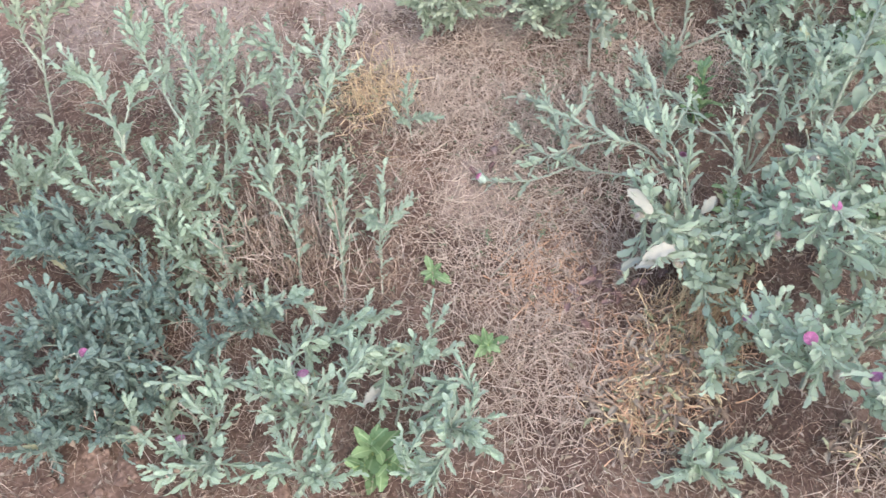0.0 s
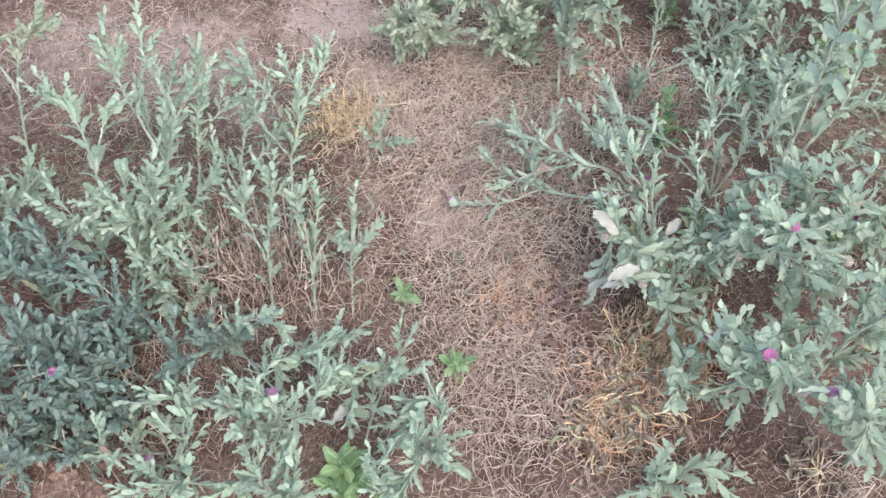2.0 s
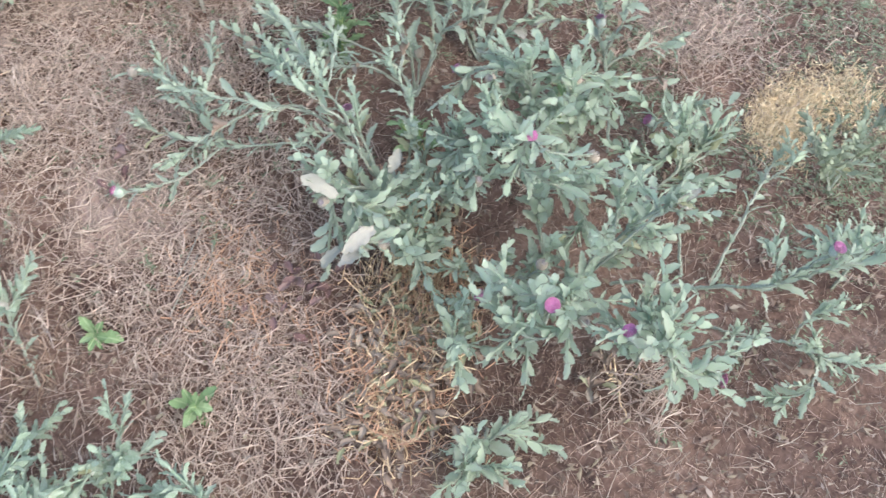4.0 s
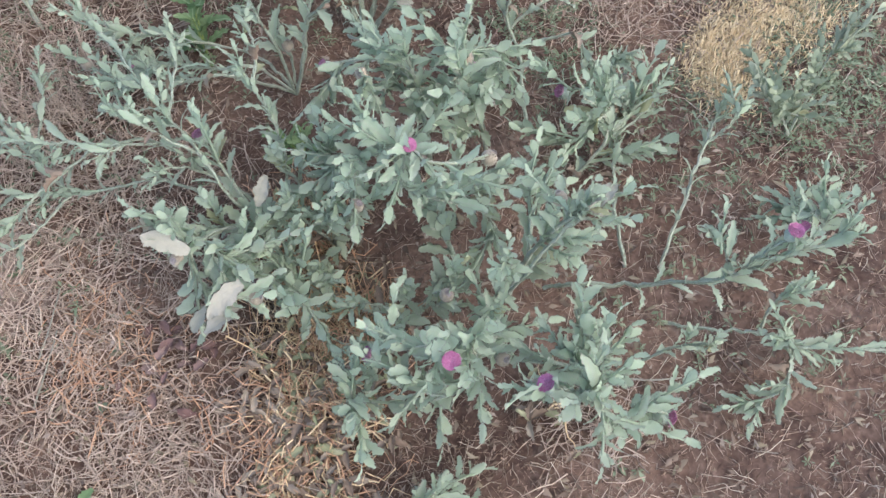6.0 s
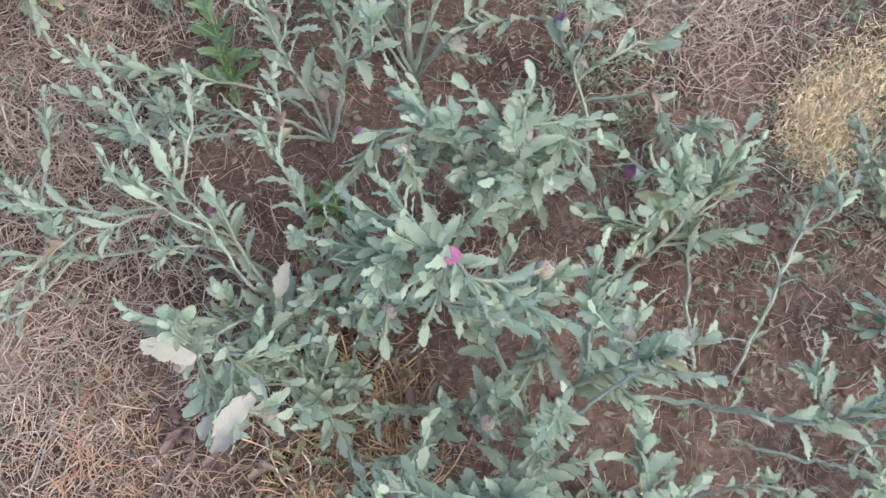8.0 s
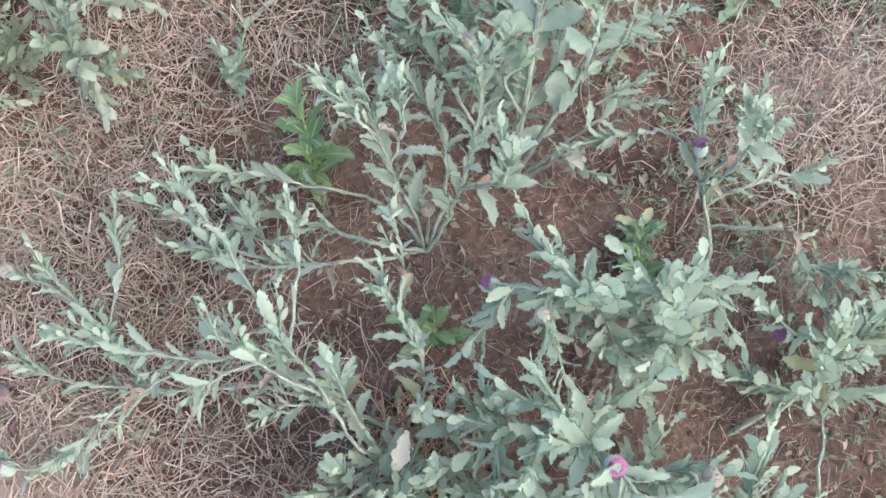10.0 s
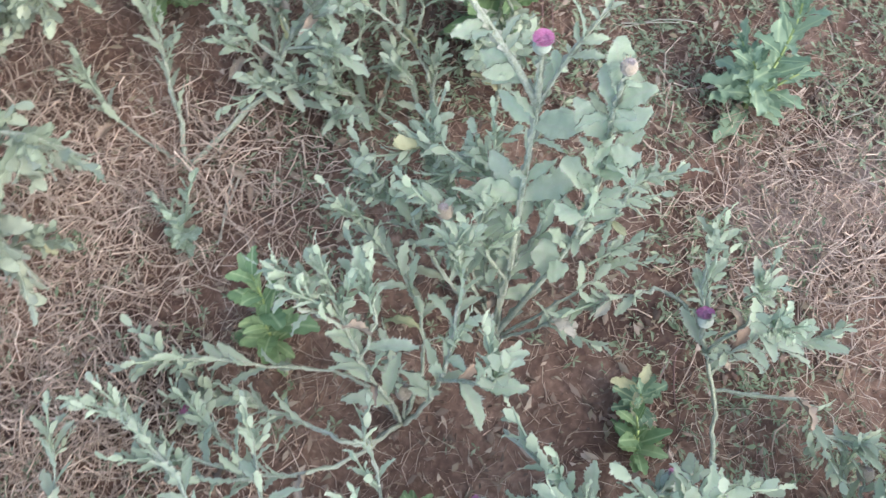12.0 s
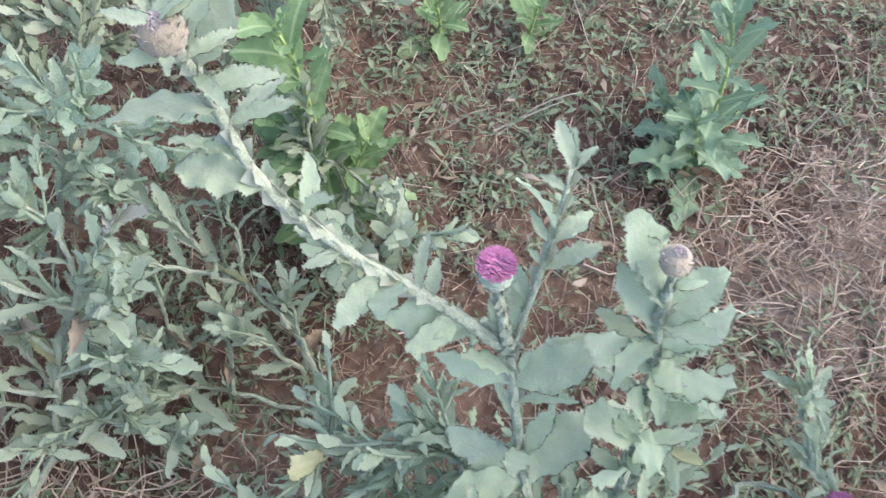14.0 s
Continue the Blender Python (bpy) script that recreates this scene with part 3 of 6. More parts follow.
def tall_thistle(x, y, stems, foliage, heads):
    """The tall plant: stems given by their bends, large leaves given by stem, place along it and tip."""
    r = random.Random(77)
    root = new("thistle")
    z0 = ground_z(x, y) - 0.006
    root.location = (x, y, z0)
    tagged(root, "tall woolly thistle with pale thick stems and one magenta flower", "thistle", group="woolly thistles")
    base = Vector((x, y, z0))
    lines, parts = [], []
    for bends, thick in stems:
        line = smooth_line(bends, base)
        n = len(line) - 1
        rough = [thick * (1 - 0.45 * i / n) * r.uniform(0.85, 1.2) for i in range(n + 1)]
        vs, fs = woolly(*tube(line, rough, 7), r, 0.0034)
        parts.append(child("stem", mesh("stem", vs, fs, M_STEM, fringe=M_WOOL), root))
        lines.append(line)
    for s, rows in enumerate(foliage):
        for u, tx, ty, tz, look_of in rows:
            p, d = point_on(lines[s], u)
            way = Vector((tx, ty, tz)) - base - p
            size = min(way.length / 0.98, 0.056)
            me = r.choice(YELLOWS if look_of == "yellow" else PALES if look_of == "pale" else LEAVES["tall"] if size > 0.03 else LEAVES["lobed"])
            child("leaf", me, parts[s], axes(p, way + Vector((0, 0, 0.12 * size)), Vector((-0.35, -0.15, 1)) + Vector((r.uniform(-0.7, 0.7), r.uniform(-0.7, 0.7), 0)), size), "yellowing leaf" if look_of == "yellow" else "bleached whitish leaf" if look_of == "pale" else "")
    for s, first, last, many in ((0, 0.35, 0.95, 9), (1, 0.1, 0.9, 8), (4, 0.35, 0.80, 18), (3, 0.3, 0.8, 4)):
        az = r.random() * 6
        for i in range(many):
            u = first + (last - first) * (i + r.random() * 0.7) / many
            p, d = point_on(lines[s], u)
            az += 2.4
            o = outward(d, az)
            way = o + d * r.uniform(0.2, 0.8)
            child("leaf", r.choice(LEAVES["tall"] + LEAVES["lobed"]), parts[s], axes(p, way, d + Vector((r.uniform(-0.4, 0.4), r.uniform(-0.4, 0.4), 0.8)), r.uniform(0.022, 0.046)))
    for s, size, faded in heads:
        p, d = point_on(lines[s], 1.0)
        flower(root, p, d, size, faded, r)
    return root


def green_weed(x, y, style, tips):
    count[0] += 1
    r = random.Random(count[0] + 500)
    root = new("green_weed")
    root.location = (x, y, ground_z(x, y) - 0.004)
    tagged(root, "fresh green broad-leaved weed growing among dry litter", "weed", group="green weeds")
    for tx, ty, tz, *_ in tips:
        line = stem_line(Vector((0, 0, 0)), Vector((tx - x, ty - y, tz)), r)
        length = sum((b - a).length for a, b in zip(line, line[1:]))
        stem = child("stem", mesh("stem", *tube(line, [0.0022 * (1 - 0.06 * i) for i in range(9)]), M_GSTEM), root)
        n = max(10, min(26, int(length / 0.009)))
        az = r.random() * 6
        for i in range(n):
            u = (i + 0.5) / n
            p, d = point_on(line, u)
            az += 2.4
            o = outward(d, az)
            child("leaf", r.choice(LEAVES[style]), stem, axes(p, o * (1 - 0.4 * u) + d * (0.3 + 0.5 * u), d + Vector((0, 0, 0.5)), r.uniform(0.05, 0.08) * (1.1 - 0.6 * u) * min(1, 0.45 + 4 * tz)))
    return root


thistle(-0.122, 1.421, "spire", [
    (-0.143, 1.474, 0.100), (-0.100, 1.425, 0.080),
])
thistle(-0.619, 1.123, "spire", [
    (-0.576, 1.222, 0.200), (-0.539, 1.153, 0.180), (-0.615, 1.163, 0.200), (-0.503, 1.136, 0.120), (-0.677, 1.139, 0.150),
    (-0.744, 1.217, 0.160), (-0.575, 1.107, 0.200), (-0.534, 1.227, 0.180), (-0.516, 1.098, 0.100),
], extra=1)
thistle(-0.909, 1.227, "spire", [
    (-0.884, 1.252, 0.100), (-0.786, 1.299, 0.140), (-0.910, 1.304, 0.120), (-0.838, 1.199, 0.100), (-0.884, 1.169, 0.100),
], extra=1)
thistle(-0.718, 1.013, "teal", [
    (-0.807, 1.075, 0.160), (-0.642, 1.030, 0.150), (-0.766, 0.964, 0.120), (-0.702, 1.012, 0.140), (-0.578, 0.994, 0.130),
    (-0.722, 0.930, 0.100), (-0.624, 0.964, 0.120), (-0.546, 0.969, 0.080),
], extra=1)
thistle(-0.515, 0.975, "teal", [
    (-0.422, 0.930, 0.100), (-0.467, 0.906, 0.100), (-0.371, 0.913, 0.090), (-0.542, 0.979, 0.100), (-0.437, 0.867, 0.090),
], extra=1)
thistle(-0.530, 0.894, "teal", [
    (-0.629, 0.819, 0.160, FLOWER), (-0.691, 0.775, 0.130), (-0.726, 0.849, 0.150), (-0.669, 0.816, 0.150), (-0.739, 0.790, 0.140),
    (-0.585, 0.869, 0.120), (-0.674, 0.892, 0.120), (-0.556, 0.826, 0.100),
], extra=1)
thistle(-0.683, 0.779, "teal", [
    (-0.732, 0.751, 0.100), (-0.686, 0.695, 0.100), (-0.723, 0.671, 0.080), (-0.683, 0.756, 0.100), (-0.608, 0.784, 0.080),
    (-0.668, 0.721, 0.060),
], extra=1)
thistle(-0.467, 0.743, "dusty", [
    (-0.467, 0.701, 0.090, FLOWER), (-0.485, 0.810, 0.100), (-0.438, 0.799, 0.110), (-0.531, 0.702, 0.080), (-0.507, 0.644, 0.080),
    (-0.435, 0.649, 0.090), (-0.388, 0.626, 0.100), (-0.422, 0.732, 0.100), (-0.561, 0.737, 0.070), (-0.400, 0.800, 0.090),
], extra=1)
thistle(-0.242, 0.804, "dusty", [
    (-0.355, 0.940, 0.120), (-0.263, 0.907, 0.150), (-0.276, 0.833, 0.160), (-0.345, 0.765, 0.150), (-0.302, 0.734, 0.160),
    (-0.193, 0.800, 0.170), (-0.264, 0.764, 0.180, FLOWER), (-0.295, 0.792, 0.160, FLOWER), (-0.242, 0.850, 0.150), (-0.219, 0.695, 0.160),
    (-0.174, 0.818, 0.150), (-0.198, 0.753, 0.170), (-0.185, 0.943, 0.100), (-0.279, 0.759, 0.160),
], extra=1)
thistle(-0.131, 0.756, "dusty", [
    (-0.116, 0.830, 0.140), (-0.070, 0.835, 0.140), (-0.027, 0.766, 0.150), (0.004, 0.740, 0.160), (-0.009, 0.678, 0.150),
    (-0.047, 0.668, 0.150), (-0.097, 0.663, 0.160), (-0.059, 0.623, 0.130), (-0.146, 0.773, 0.120, PALE), (-0.039, 0.706, 0.150),
    (-0.114, 0.763, 0.120),
], extra=1)
thistle(-0.287, 0.693, "dusty", [
    (-0.293, 0.696, 0.130), (-0.268, 0.627, 0.120), (-0.224, 0.654, 0.120), (-0.232, 0.609, 0.120), (-0.301, 0.654, 0.100),
    (-0.339, 0.645, 0.080), (-0.194, 0.627, 0.100),
])
thistle(-0.792, 0.936, "teal", [
    (-0.780, 0.916, 0.120), (-0.716, 0.925, 0.140), (-0.747, 0.846, 0.120), (-0.680, 0.881, 0.120), (-0.721, 0.879, 0.140),
], extra=0)
thistle(-0.622, 0.974, "teal", [
    (-0.608, 0.940, 0.120), (-0.549, 0.918, 0.100), (-0.615, 0.892, 0.120), (-0.574, 0.964, 0.120), (-0.632, 0.860, 0.100),
], extra=0)
thistle(-0.636, 0.864, "teal", [
    (-0.633, 0.793, 0.100), (-0.542, 0.800, 0.090), (-0.588, 0.757, 0.090), (-0.581, 0.848, 0.100), (-0.638, 0.803, 0.120),
], extra=1)
thistle(-0.549, 1.137, "spire", [
    (-0.534, 1.108, 0.120), (-0.481, 1.084, 0.100), (-0.539, 1.057, 0.100), (-0.447, 1.046, 0.080), (-0.502, 1.035, 0.060),
], extra=1)
thistle(-0.826, 1.152, "teal", [
    (-0.797, 1.095, 0.120), (-0.735, 1.114, 0.130), (-0.801, 1.041, 0.120), (-0.770, 1.134, 0.140), (-0.701, 1.095, 0.120),
], extra=1)
thistle(-1.052, 1.331, "spire", [
    (-0.984, 1.344, 0.200), (-0.916, 1.338, 0.220), (-1.007, 1.284, 0.150), (-0.946, 1.262, 0.140), (-0.975, 1.399, 0.240),
], extra=1)
thistle(-0.983, 1.101, "teal", [
    (-0.924, 1.073, 0.140), (-0.879, 1.101, 0.140), (-0.896, 1.039, 0.100), (-0.971, 1.062, 0.120), (-0.923, 1.125, 0.160),
], extra=0)
thistle(-0.917, 0.917, "teal", [
    (-0.870, 0.897, 0.140), (-0.812, 0.875, 0.140), (-0.887, 0.864, 0.120), (-0.834, 0.832, 0.100), (-0.780, 0.843, 0.120),
], extra=0)
thistle(-0.850, 0.756, "teal", [
    (-0.818, 0.755, 0.120), (-0.764, 0.736, 0.120), (-0.830, 0.715, 0.080), (-0.740, 0.727, 0.100),
], extra=0)
thistle(-0.069, 1.793, "sage", [
    (-0.077, 1.774, 0.160), (-0.116, 1.760, 0.140), (-0.025, 1.758, 0.140), (-0.052, 1.749, 0.100),
], extra=3)
thistle(0.152, 1.791, "sage", [
    (0.138, 1.778, 0.140), (0.184, 1.762, 0.120), (0.105, 1.741, 0.120), (0.164, 1.793, 0.160),
], extra=3)
thistle(0.044, 2.002, "sage", [
    (0.001, 1.864, 0.160), (0.054, 1.879, 0.180), (0.108, 1.862, 0.160),
], extra=3)
thistle(0.476, 2.072, "sage", [
    (0.403, 1.950, 0.160), (0.473, 1.973, 0.160), (0.537, 1.961, 0.140),
], extra=2)
thistle(0.245, 1.951, "sage", [
    (0.188, 1.844, 0.140), (0.238, 1.852, 0.160), (0.286, 1.826, 0.150), (0.218, 1.931, 0.160),
], extra=2)
thistle(0.593, 1.970, "sage", [
    (0.530, 1.925, 0.120), (0.586, 1.937, 0.140), (0.618, 1.905, 0.120), (0.514, 1.946, 0.140),
], extra=1)
thistle(-0.182, 2.108, "sage", [
    (-0.182, 1.994, 0.140), (-0.126, 2.018, 0.140),
], extra=3)
bleached = thistle(0.445, 1.137, "lobed", [
    (0.282, 1.087, 0.190, PALE), (0.342, 1.103, 0.140), (0.372, 1.060, 0.160), (0.427, 1.081, 0.150), (0.361, 1.024, 0.140),
    (0.290, 1.012, 0.140, PALE), (0.410, 1.024, 0.140), (0.386, 1.002, 0.120),
])
for k, (at, way, size) in enumerate((((0.335, 0.995, 0.175), (-1, -0.15, -0.05), 0.06), ((0.3, 1.05, 0.2), (-0.5, 0.65, 0.3), 0.058), ((0.4, 1.09, 0.15), (0.5, 0.4, 0.3), 0.045))):
    child("leaf", PALES[k], bleached, axes(Vector(at) - bleached.location, way, (0, -0.3, 1), size), "large bleached cream-white leaf")
thistle(0.597, 0.900, "lobed", [
    (0.571, 0.998, 0.280, FLOWER), (0.578, 0.957, 0.280), (0.658, 0.950, 0.255, FADED), (0.555, 1.103, 0.240), (0.632, 1.067, 0.186),
    (0.574, 0.931, 0.250), (0.521, 1.044, 0.220), (0.538, 0.966, 0.240), (0.480, 1.093, 0.180), (0.687, 0.954, 0.200),
    (0.612, 0.916, 0.220), (0.497, 1.005, 0.200), (0.638, 0.887, 0.150), (0.618, 0.891, 0.150), (0.547, 1.028, 0.260),
    (0.473, 1.011, 0.170),
], dens=0.8)
thistle(0.639, 0.870, "lobed", [
    (0.674, 0.853, 0.300, FADED), (0.683, 0.811, 0.320, PALE), (0.730, 0.934, 0.160), (0.707, 0.950, 0.200), (0.678, 0.820, 0.240),
    (0.725, 0.821, 0.160),
], dens=0.7)
thistle(0.419, 1.018, "lobed", [
    (0.318, 0.979, 0.170, PALE), (0.346, 0.975, 0.175, FADED), (0.300, 1.070, 0.200), (0.280, 1.057, 0.200, FADED), (0.383, 0.959, 0.140),
    (0.362, 1.030, 0.170), (0.387, 1.012, 0.140), (0.324, 1.033, 0.180), (0.394, 0.927, 0.100), (0.388, 1.183, 0.170),
    (0.383, 1.215, 0.180, FLOWER),
], dens=0.55)
thistle(0.429, 0.857, "lobed", [
    (0.360, 0.794, 0.165), (0.385, 0.830, 0.150), (0.408, 0.796, 0.120),
])
thistle(0.405, 0.718, "lobed", [
    (0.325, 0.668, 0.100), (0.407, 0.683, 0.090), (0.378, 0.631, 0.100), (0.307, 0.640, 0.080), (0.429, 0.669, 0.060),
])
thistle(0.551, 0.823, "lobed", [
    (0.411, 0.824, 0.230, FLOWER), (0.439, 0.838, 0.220), (0.475, 0.757, 0.275, FLOWER), (0.513, 0.770, 0.250), (0.477, 0.786, 0.250),
    (0.434, 0.786, 0.200), (0.409, 0.767, 0.140), (0.502, 0.733, 0.220), (0.546, 0.750, 0.180, FADED), (0.582, 0.784, 0.140),
    (0.447, 0.751, 0.200), (0.574, 0.819, 0.140),
], dens=0.7)
thistle(0.664, 0.713, "lobed", [
    (0.538, 0.682, 0.300, FLOWER), (0.529, 0.694, 0.280, FADED), (0.671, 0.775, 0.120), (0.542, 0.643, 0.300), (0.674, 0.699, 0.140),
    (0.597, 0.645, 0.300), (0.625, 0.613, 0.260), (0.553, 0.740, 0.200), (0.591, 0.610, 0.260), (0.613, 0.701, 0.280),
    (0.586, 0.722, 0.240), (0.642, 0.594, 0.240, FLOWER), (0.573, 0.623, 0.280),
], dens=0.8)
thistle(0.666, 1.090, "lobed", [
    (0.566, 1.212, 0.205, FLOWER), (0.590, 1.148, 0.240, FADED), (0.591, 1.122, 0.220), (0.645, 1.142, 0.265), (0.652, 1.099, 0.200),
    (0.560, 1.184, 0.200), (0.640, 1.167, 0.170), (0.626, 1.257, 0.180),
], dens=0.8)
thistle(0.740, 1.075, "lobed", [
    (0.729, 1.117, 0.220, FADED), (0.752, 1.136, 0.155, FLOWER), (0.735, 1.115, 0.150), (0.700, 1.120, 0.160), (0.665, 1.140, 0.170), (0.694, 1.090, 0.240), (0.779, 1.115, 0.200),
    (0.720, 1.057, 0.200), (0.691, 1.140, 0.200), (0.772, 1.077, 0.180),
], dens=0.8)
thistle(0.766, 0.957, "lobed", [
    (0.824, 1.030, 0.160, FLOWER), (0.822, 0.984, 0.200), (0.868, 0.995, 0.160), (0.774, 1.009, 0.100), (0.811, 0.964, 0.120),
    (0.920, 0.993, 0.107), (0.964, 0.991, 0.100),
])
thistle(1.040, 0.702, "lobed", [
    (0.999, 0.761, 0.080), (1.042, 0.756, 0.075), (1.048, 0.736, 0.120), (1.011, 0.700, 0.150), (1.003, 0.713, 0.100, FLOWER),
], dens=0.7)
thistle(1.143, 0.848, "sage", [
    (1.075, 0.907, 0.120), (1.139, 0.928, 0.120), (1.165, 0.881, 0.120), (1.220, 0.882, 0.140), (1.256, 0.922, 0.140),
    (1.097, 0.868, 0.100), (1.129, 0.829, 0.100),
], dens=0.5)
thistle(0.272, 1.665, "mild", [
    (0.295, 1.738, 0.200), (0.285, 1.774, 0.220), (0.330, 1.746, 0.220), (0.355, 1.768, 0.135), (0.355, 1.702, 0.150),
    (0.272, 1.817, 0.120), (0.294, 1.631, 0.168), (0.400, 1.681, 0.200), (0.328, 1.692, 0.200), (0.334, 1.653, 0.100),
    (0.283, 1.693, 0.160),
])
thistle(0.424, 1.608, "spire", [
    (0.437, 1.623, 0.060), (0.459, 1.664, 0.060),
])
thistle(0.709, 1.383, "runner", [
    (0.690, 1.567, 0.150), (0.719, 1.566, 0.150), (0.716, 1.511, 0.160), (0.684, 1.516, 0.140), (0.710, 1.478, 0.140),
    (0.672, 1.557, 0.150), (0.715, 1.536, 0.160), (0.772, 1.524, 0.200),
], dens=0.8)
thistle(0.720, 1.865, "dusty", [
    (0.718, 1.886, 0.220), (0.730, 1.866, 0.200), (0.765, 1.818, 0.250), (0.783, 1.792, 0.250), (0.692, 1.889, 0.150),
    (0.727, 1.822, 0.200), (0.779, 1.805, 0.150), (0.721, 1.834, 0.100), (0.714, 1.924, 0.200), (0.813, 1.771, 0.200),
], dens=0.8)
thistle(0.854, 1.608, "lobed", [
    (0.871, 1.630, 0.120), (0.874, 1.610, 0.120), (0.844, 1.620, 0.100),
])
green_weed(-0.165, 0.694, "green", [
    (-0.160, 0.693, 0.100), (-0.193, 0.665, 0.060), (-0.110, 0.656, 0.080),
])
green_weed(0.023, 0.914, "green", [
    (0.023, 0.900, 0.040),
])
green_weed(-0.080, 1.081, "green", [
    (-0.077, 1.057, 0.040),
])
green_weed(0.472, 1.467, "green", [
    (0.485, 1.523, 0.120), (0.473, 1.477, 0.080),
])
green_weed(0.886, 1.694, "green", [
    (0.880, 1.725, 0.280), (0.915, 1.677, 0.140), (0.875, 1.720, 0.180),
])
green_weed(0.551, 1.930, "green", [
    (0.545, 1.930, 0.080), (0.575, 1.920, 0.060),
])
green_weed(1.110, 1.730, "green", [
    (1.105, 1.735, 0.060),
])
green_weed(1.165, 1.660, "green", [
    (1.170, 1.660, 0.050),
])
green_weed(1.136, 1.455, "bluish", [
    (1.152, 1.495, 0.200), (1.109, 1.477, 0.120), (1.127, 1.513, 0.100), (1.177, 1.446, 0.080),
])
green_weed(0.771, 1.159, "green", [
    (0.781, 1.201, 0.060), (0.771, 1.181, 0.040),
])
green_weed(0.512, 1.213, "green", [
    (0.522, 1.238, 0.050), (0.490, 1.246, 0.050),
])
thistle(0.350, 1.980, "sage", [
    (0.313, 1.940, 0.166), (0.302, 1.943, 0.166), (0.409, 1.870, 0.199), (0.311, 1.896, 0.155),
], extra=1)
thistle(0.420, 2.100, "sage", [
    (0.374, 2.059, 0.149), (0.480, 1.987, 0.203), (0.462, 2.051, 0.158), (0.438, 1.997, 0.207),
], extra=1)
thistle(0.680, 2.020, "sage", [
    (0.733, 1.981, 0.185), (0.704, 1.939, 0.146), (0.676, 1.981, 0.214), (0.731, 1.935, 0.157),
], extra=1)
thistle(0.780, 2.100, "sage", [
    (0.837, 2.013, 0.209), (0.829, 2.019, 0.167), (0.794, 2.027, 0.145), (0.753, 1.989, 0.134),
], extra=1)
thistle(0.860, 1.980, "sage", [
    (0.796, 1.887, 0.155), (0.865, 1.903, 0.161), (0.930, 1.930, 0.167), (0.818, 1.887, 0.155),
], extra=1)
thistle(0.970, 2.040, "sage", [
    (0.950, 1.935, 0.159), (0.978, 1.920, 0.139), (0.909, 1.987, 0.199), (0.986, 1.986, 0.160),
], extra=1)
thistle(1.060, 1.950, "sage", [
    (1.015, 1.874, 0.134), (1.088, 1.830, 0.216), (1.093, 1.824, 0.132), (1.030, 1.823, 0.200),
], extra=1)
thistle(0.050, 2.120, "sage", [
    (0.037, 1.996, 0.186), (0.095, 2.061, 0.147), (0.042, 2.076, 0.164), (0.115, 2.057, 0.131),
], extra=1)
thistle(0.220, 2.140, "sage", [
    (0.156, 2.093, 0.201), (0.201, 2.081, 0.139), (0.287, 2.068, 0.149), (0.158, 2.104, 0.145),
], extra=1)
thistle(0.580, 2.150, "sage", [
    (0.605, 2.105, 0.134), (0.579, 2.095, 0.220), (0.527, 2.067, 0.200), (0.567, 2.021, 0.173),
], extra=1)
thistle(-0.020, 1.980, "sage", [
    (-0.056, 1.909, 0.133), (-0.031, 1.925, 0.210), (0.026, 1.900, 0.133), (-0.054, 1.926, 0.149),
], extra=1)
thistle(0.920, 1.830, "sage", [
    (0.882, 1.713, 0.143), (0.857, 1.707, 0.181), (0.989, 1.760, 0.211), (0.942, 1.721, 0.197),
], extra=1)
# ---- plants whose single stems stand apart ----
stemmed(-0.473, 1.093, "spire", [
    ([(-0.473, 1.093, 0), (-0.478, 1.135, 0.035), (-0.518, 1.219, 0.1), (-0.543, 1.302, 0.15), (-0.527, 1.38, 0.2), (-0.585, 1.468, 0.25), (-0.613, 1.55, 0.28)], 0.0030, 0, 0.2),
    ([(-0.543, 1.302, 0.15), (-0.623, 1.414, 0.19), (-0.66, 1.479, 0.23), (-0.693, 1.553, 0.26)], 0.0028, 0, 0.2),
    ([(-0.532, 1.36, 0.19), (-0.5, 1.4, 0.22), (-0.47, 1.46, 0.23)], 0.0022, 0, 0.2),
    ([(-0.5, 1.19, 0.08), (-0.47, 1.22, 0.13), (-0.44, 1.25, 0.15)], 0.0022, 0, 0.2),
], size=1.3, gap=0.0085)
stemmed(-0.47, 1.2, "spire", [
    ([(-0.47, 1.2, 0), (-0.491, 1.321, 0.1), (-0.495, 1.41, 0.16), (-0.502, 1.515, 0.22)], 0.003, 0, 0.15),
    ([(-0.493, 1.37, 0.13), (-0.46, 1.42, 0.16), (-0.42, 1.45, 0.17)], 0.0022, 0, 0.2),
], size=1.3, gap=0.0085)
stemmed(-0.302, 1.181, "spire", [
    ([(-0.302, 1.181, 0), (-0.306, 1.322, 0.1), (-0.28, 1.43, 0.17), (-0.238, 1.533, 0.22)], 0.003, 0, 0.15),
    ([(-0.303, 1.36, 0.12), (-0.35, 1.46, 0.17), (-0.42, 1.53, 0.19)], 0.0025, 0, 0.2),
    ([(-0.303, 1.34, 0.11), (-0.36, 1.38, 0.17), (-0.38, 1.42, 0.2)], 0.0022, 0, 0.2),
    ([(-0.29, 1.4, 0.15), (-0.3, 1.47, 0.19), (-0.33, 1.53, 0.2)], 0.0022, 0, 0.2),
], size=1.3, gap=0.0085)
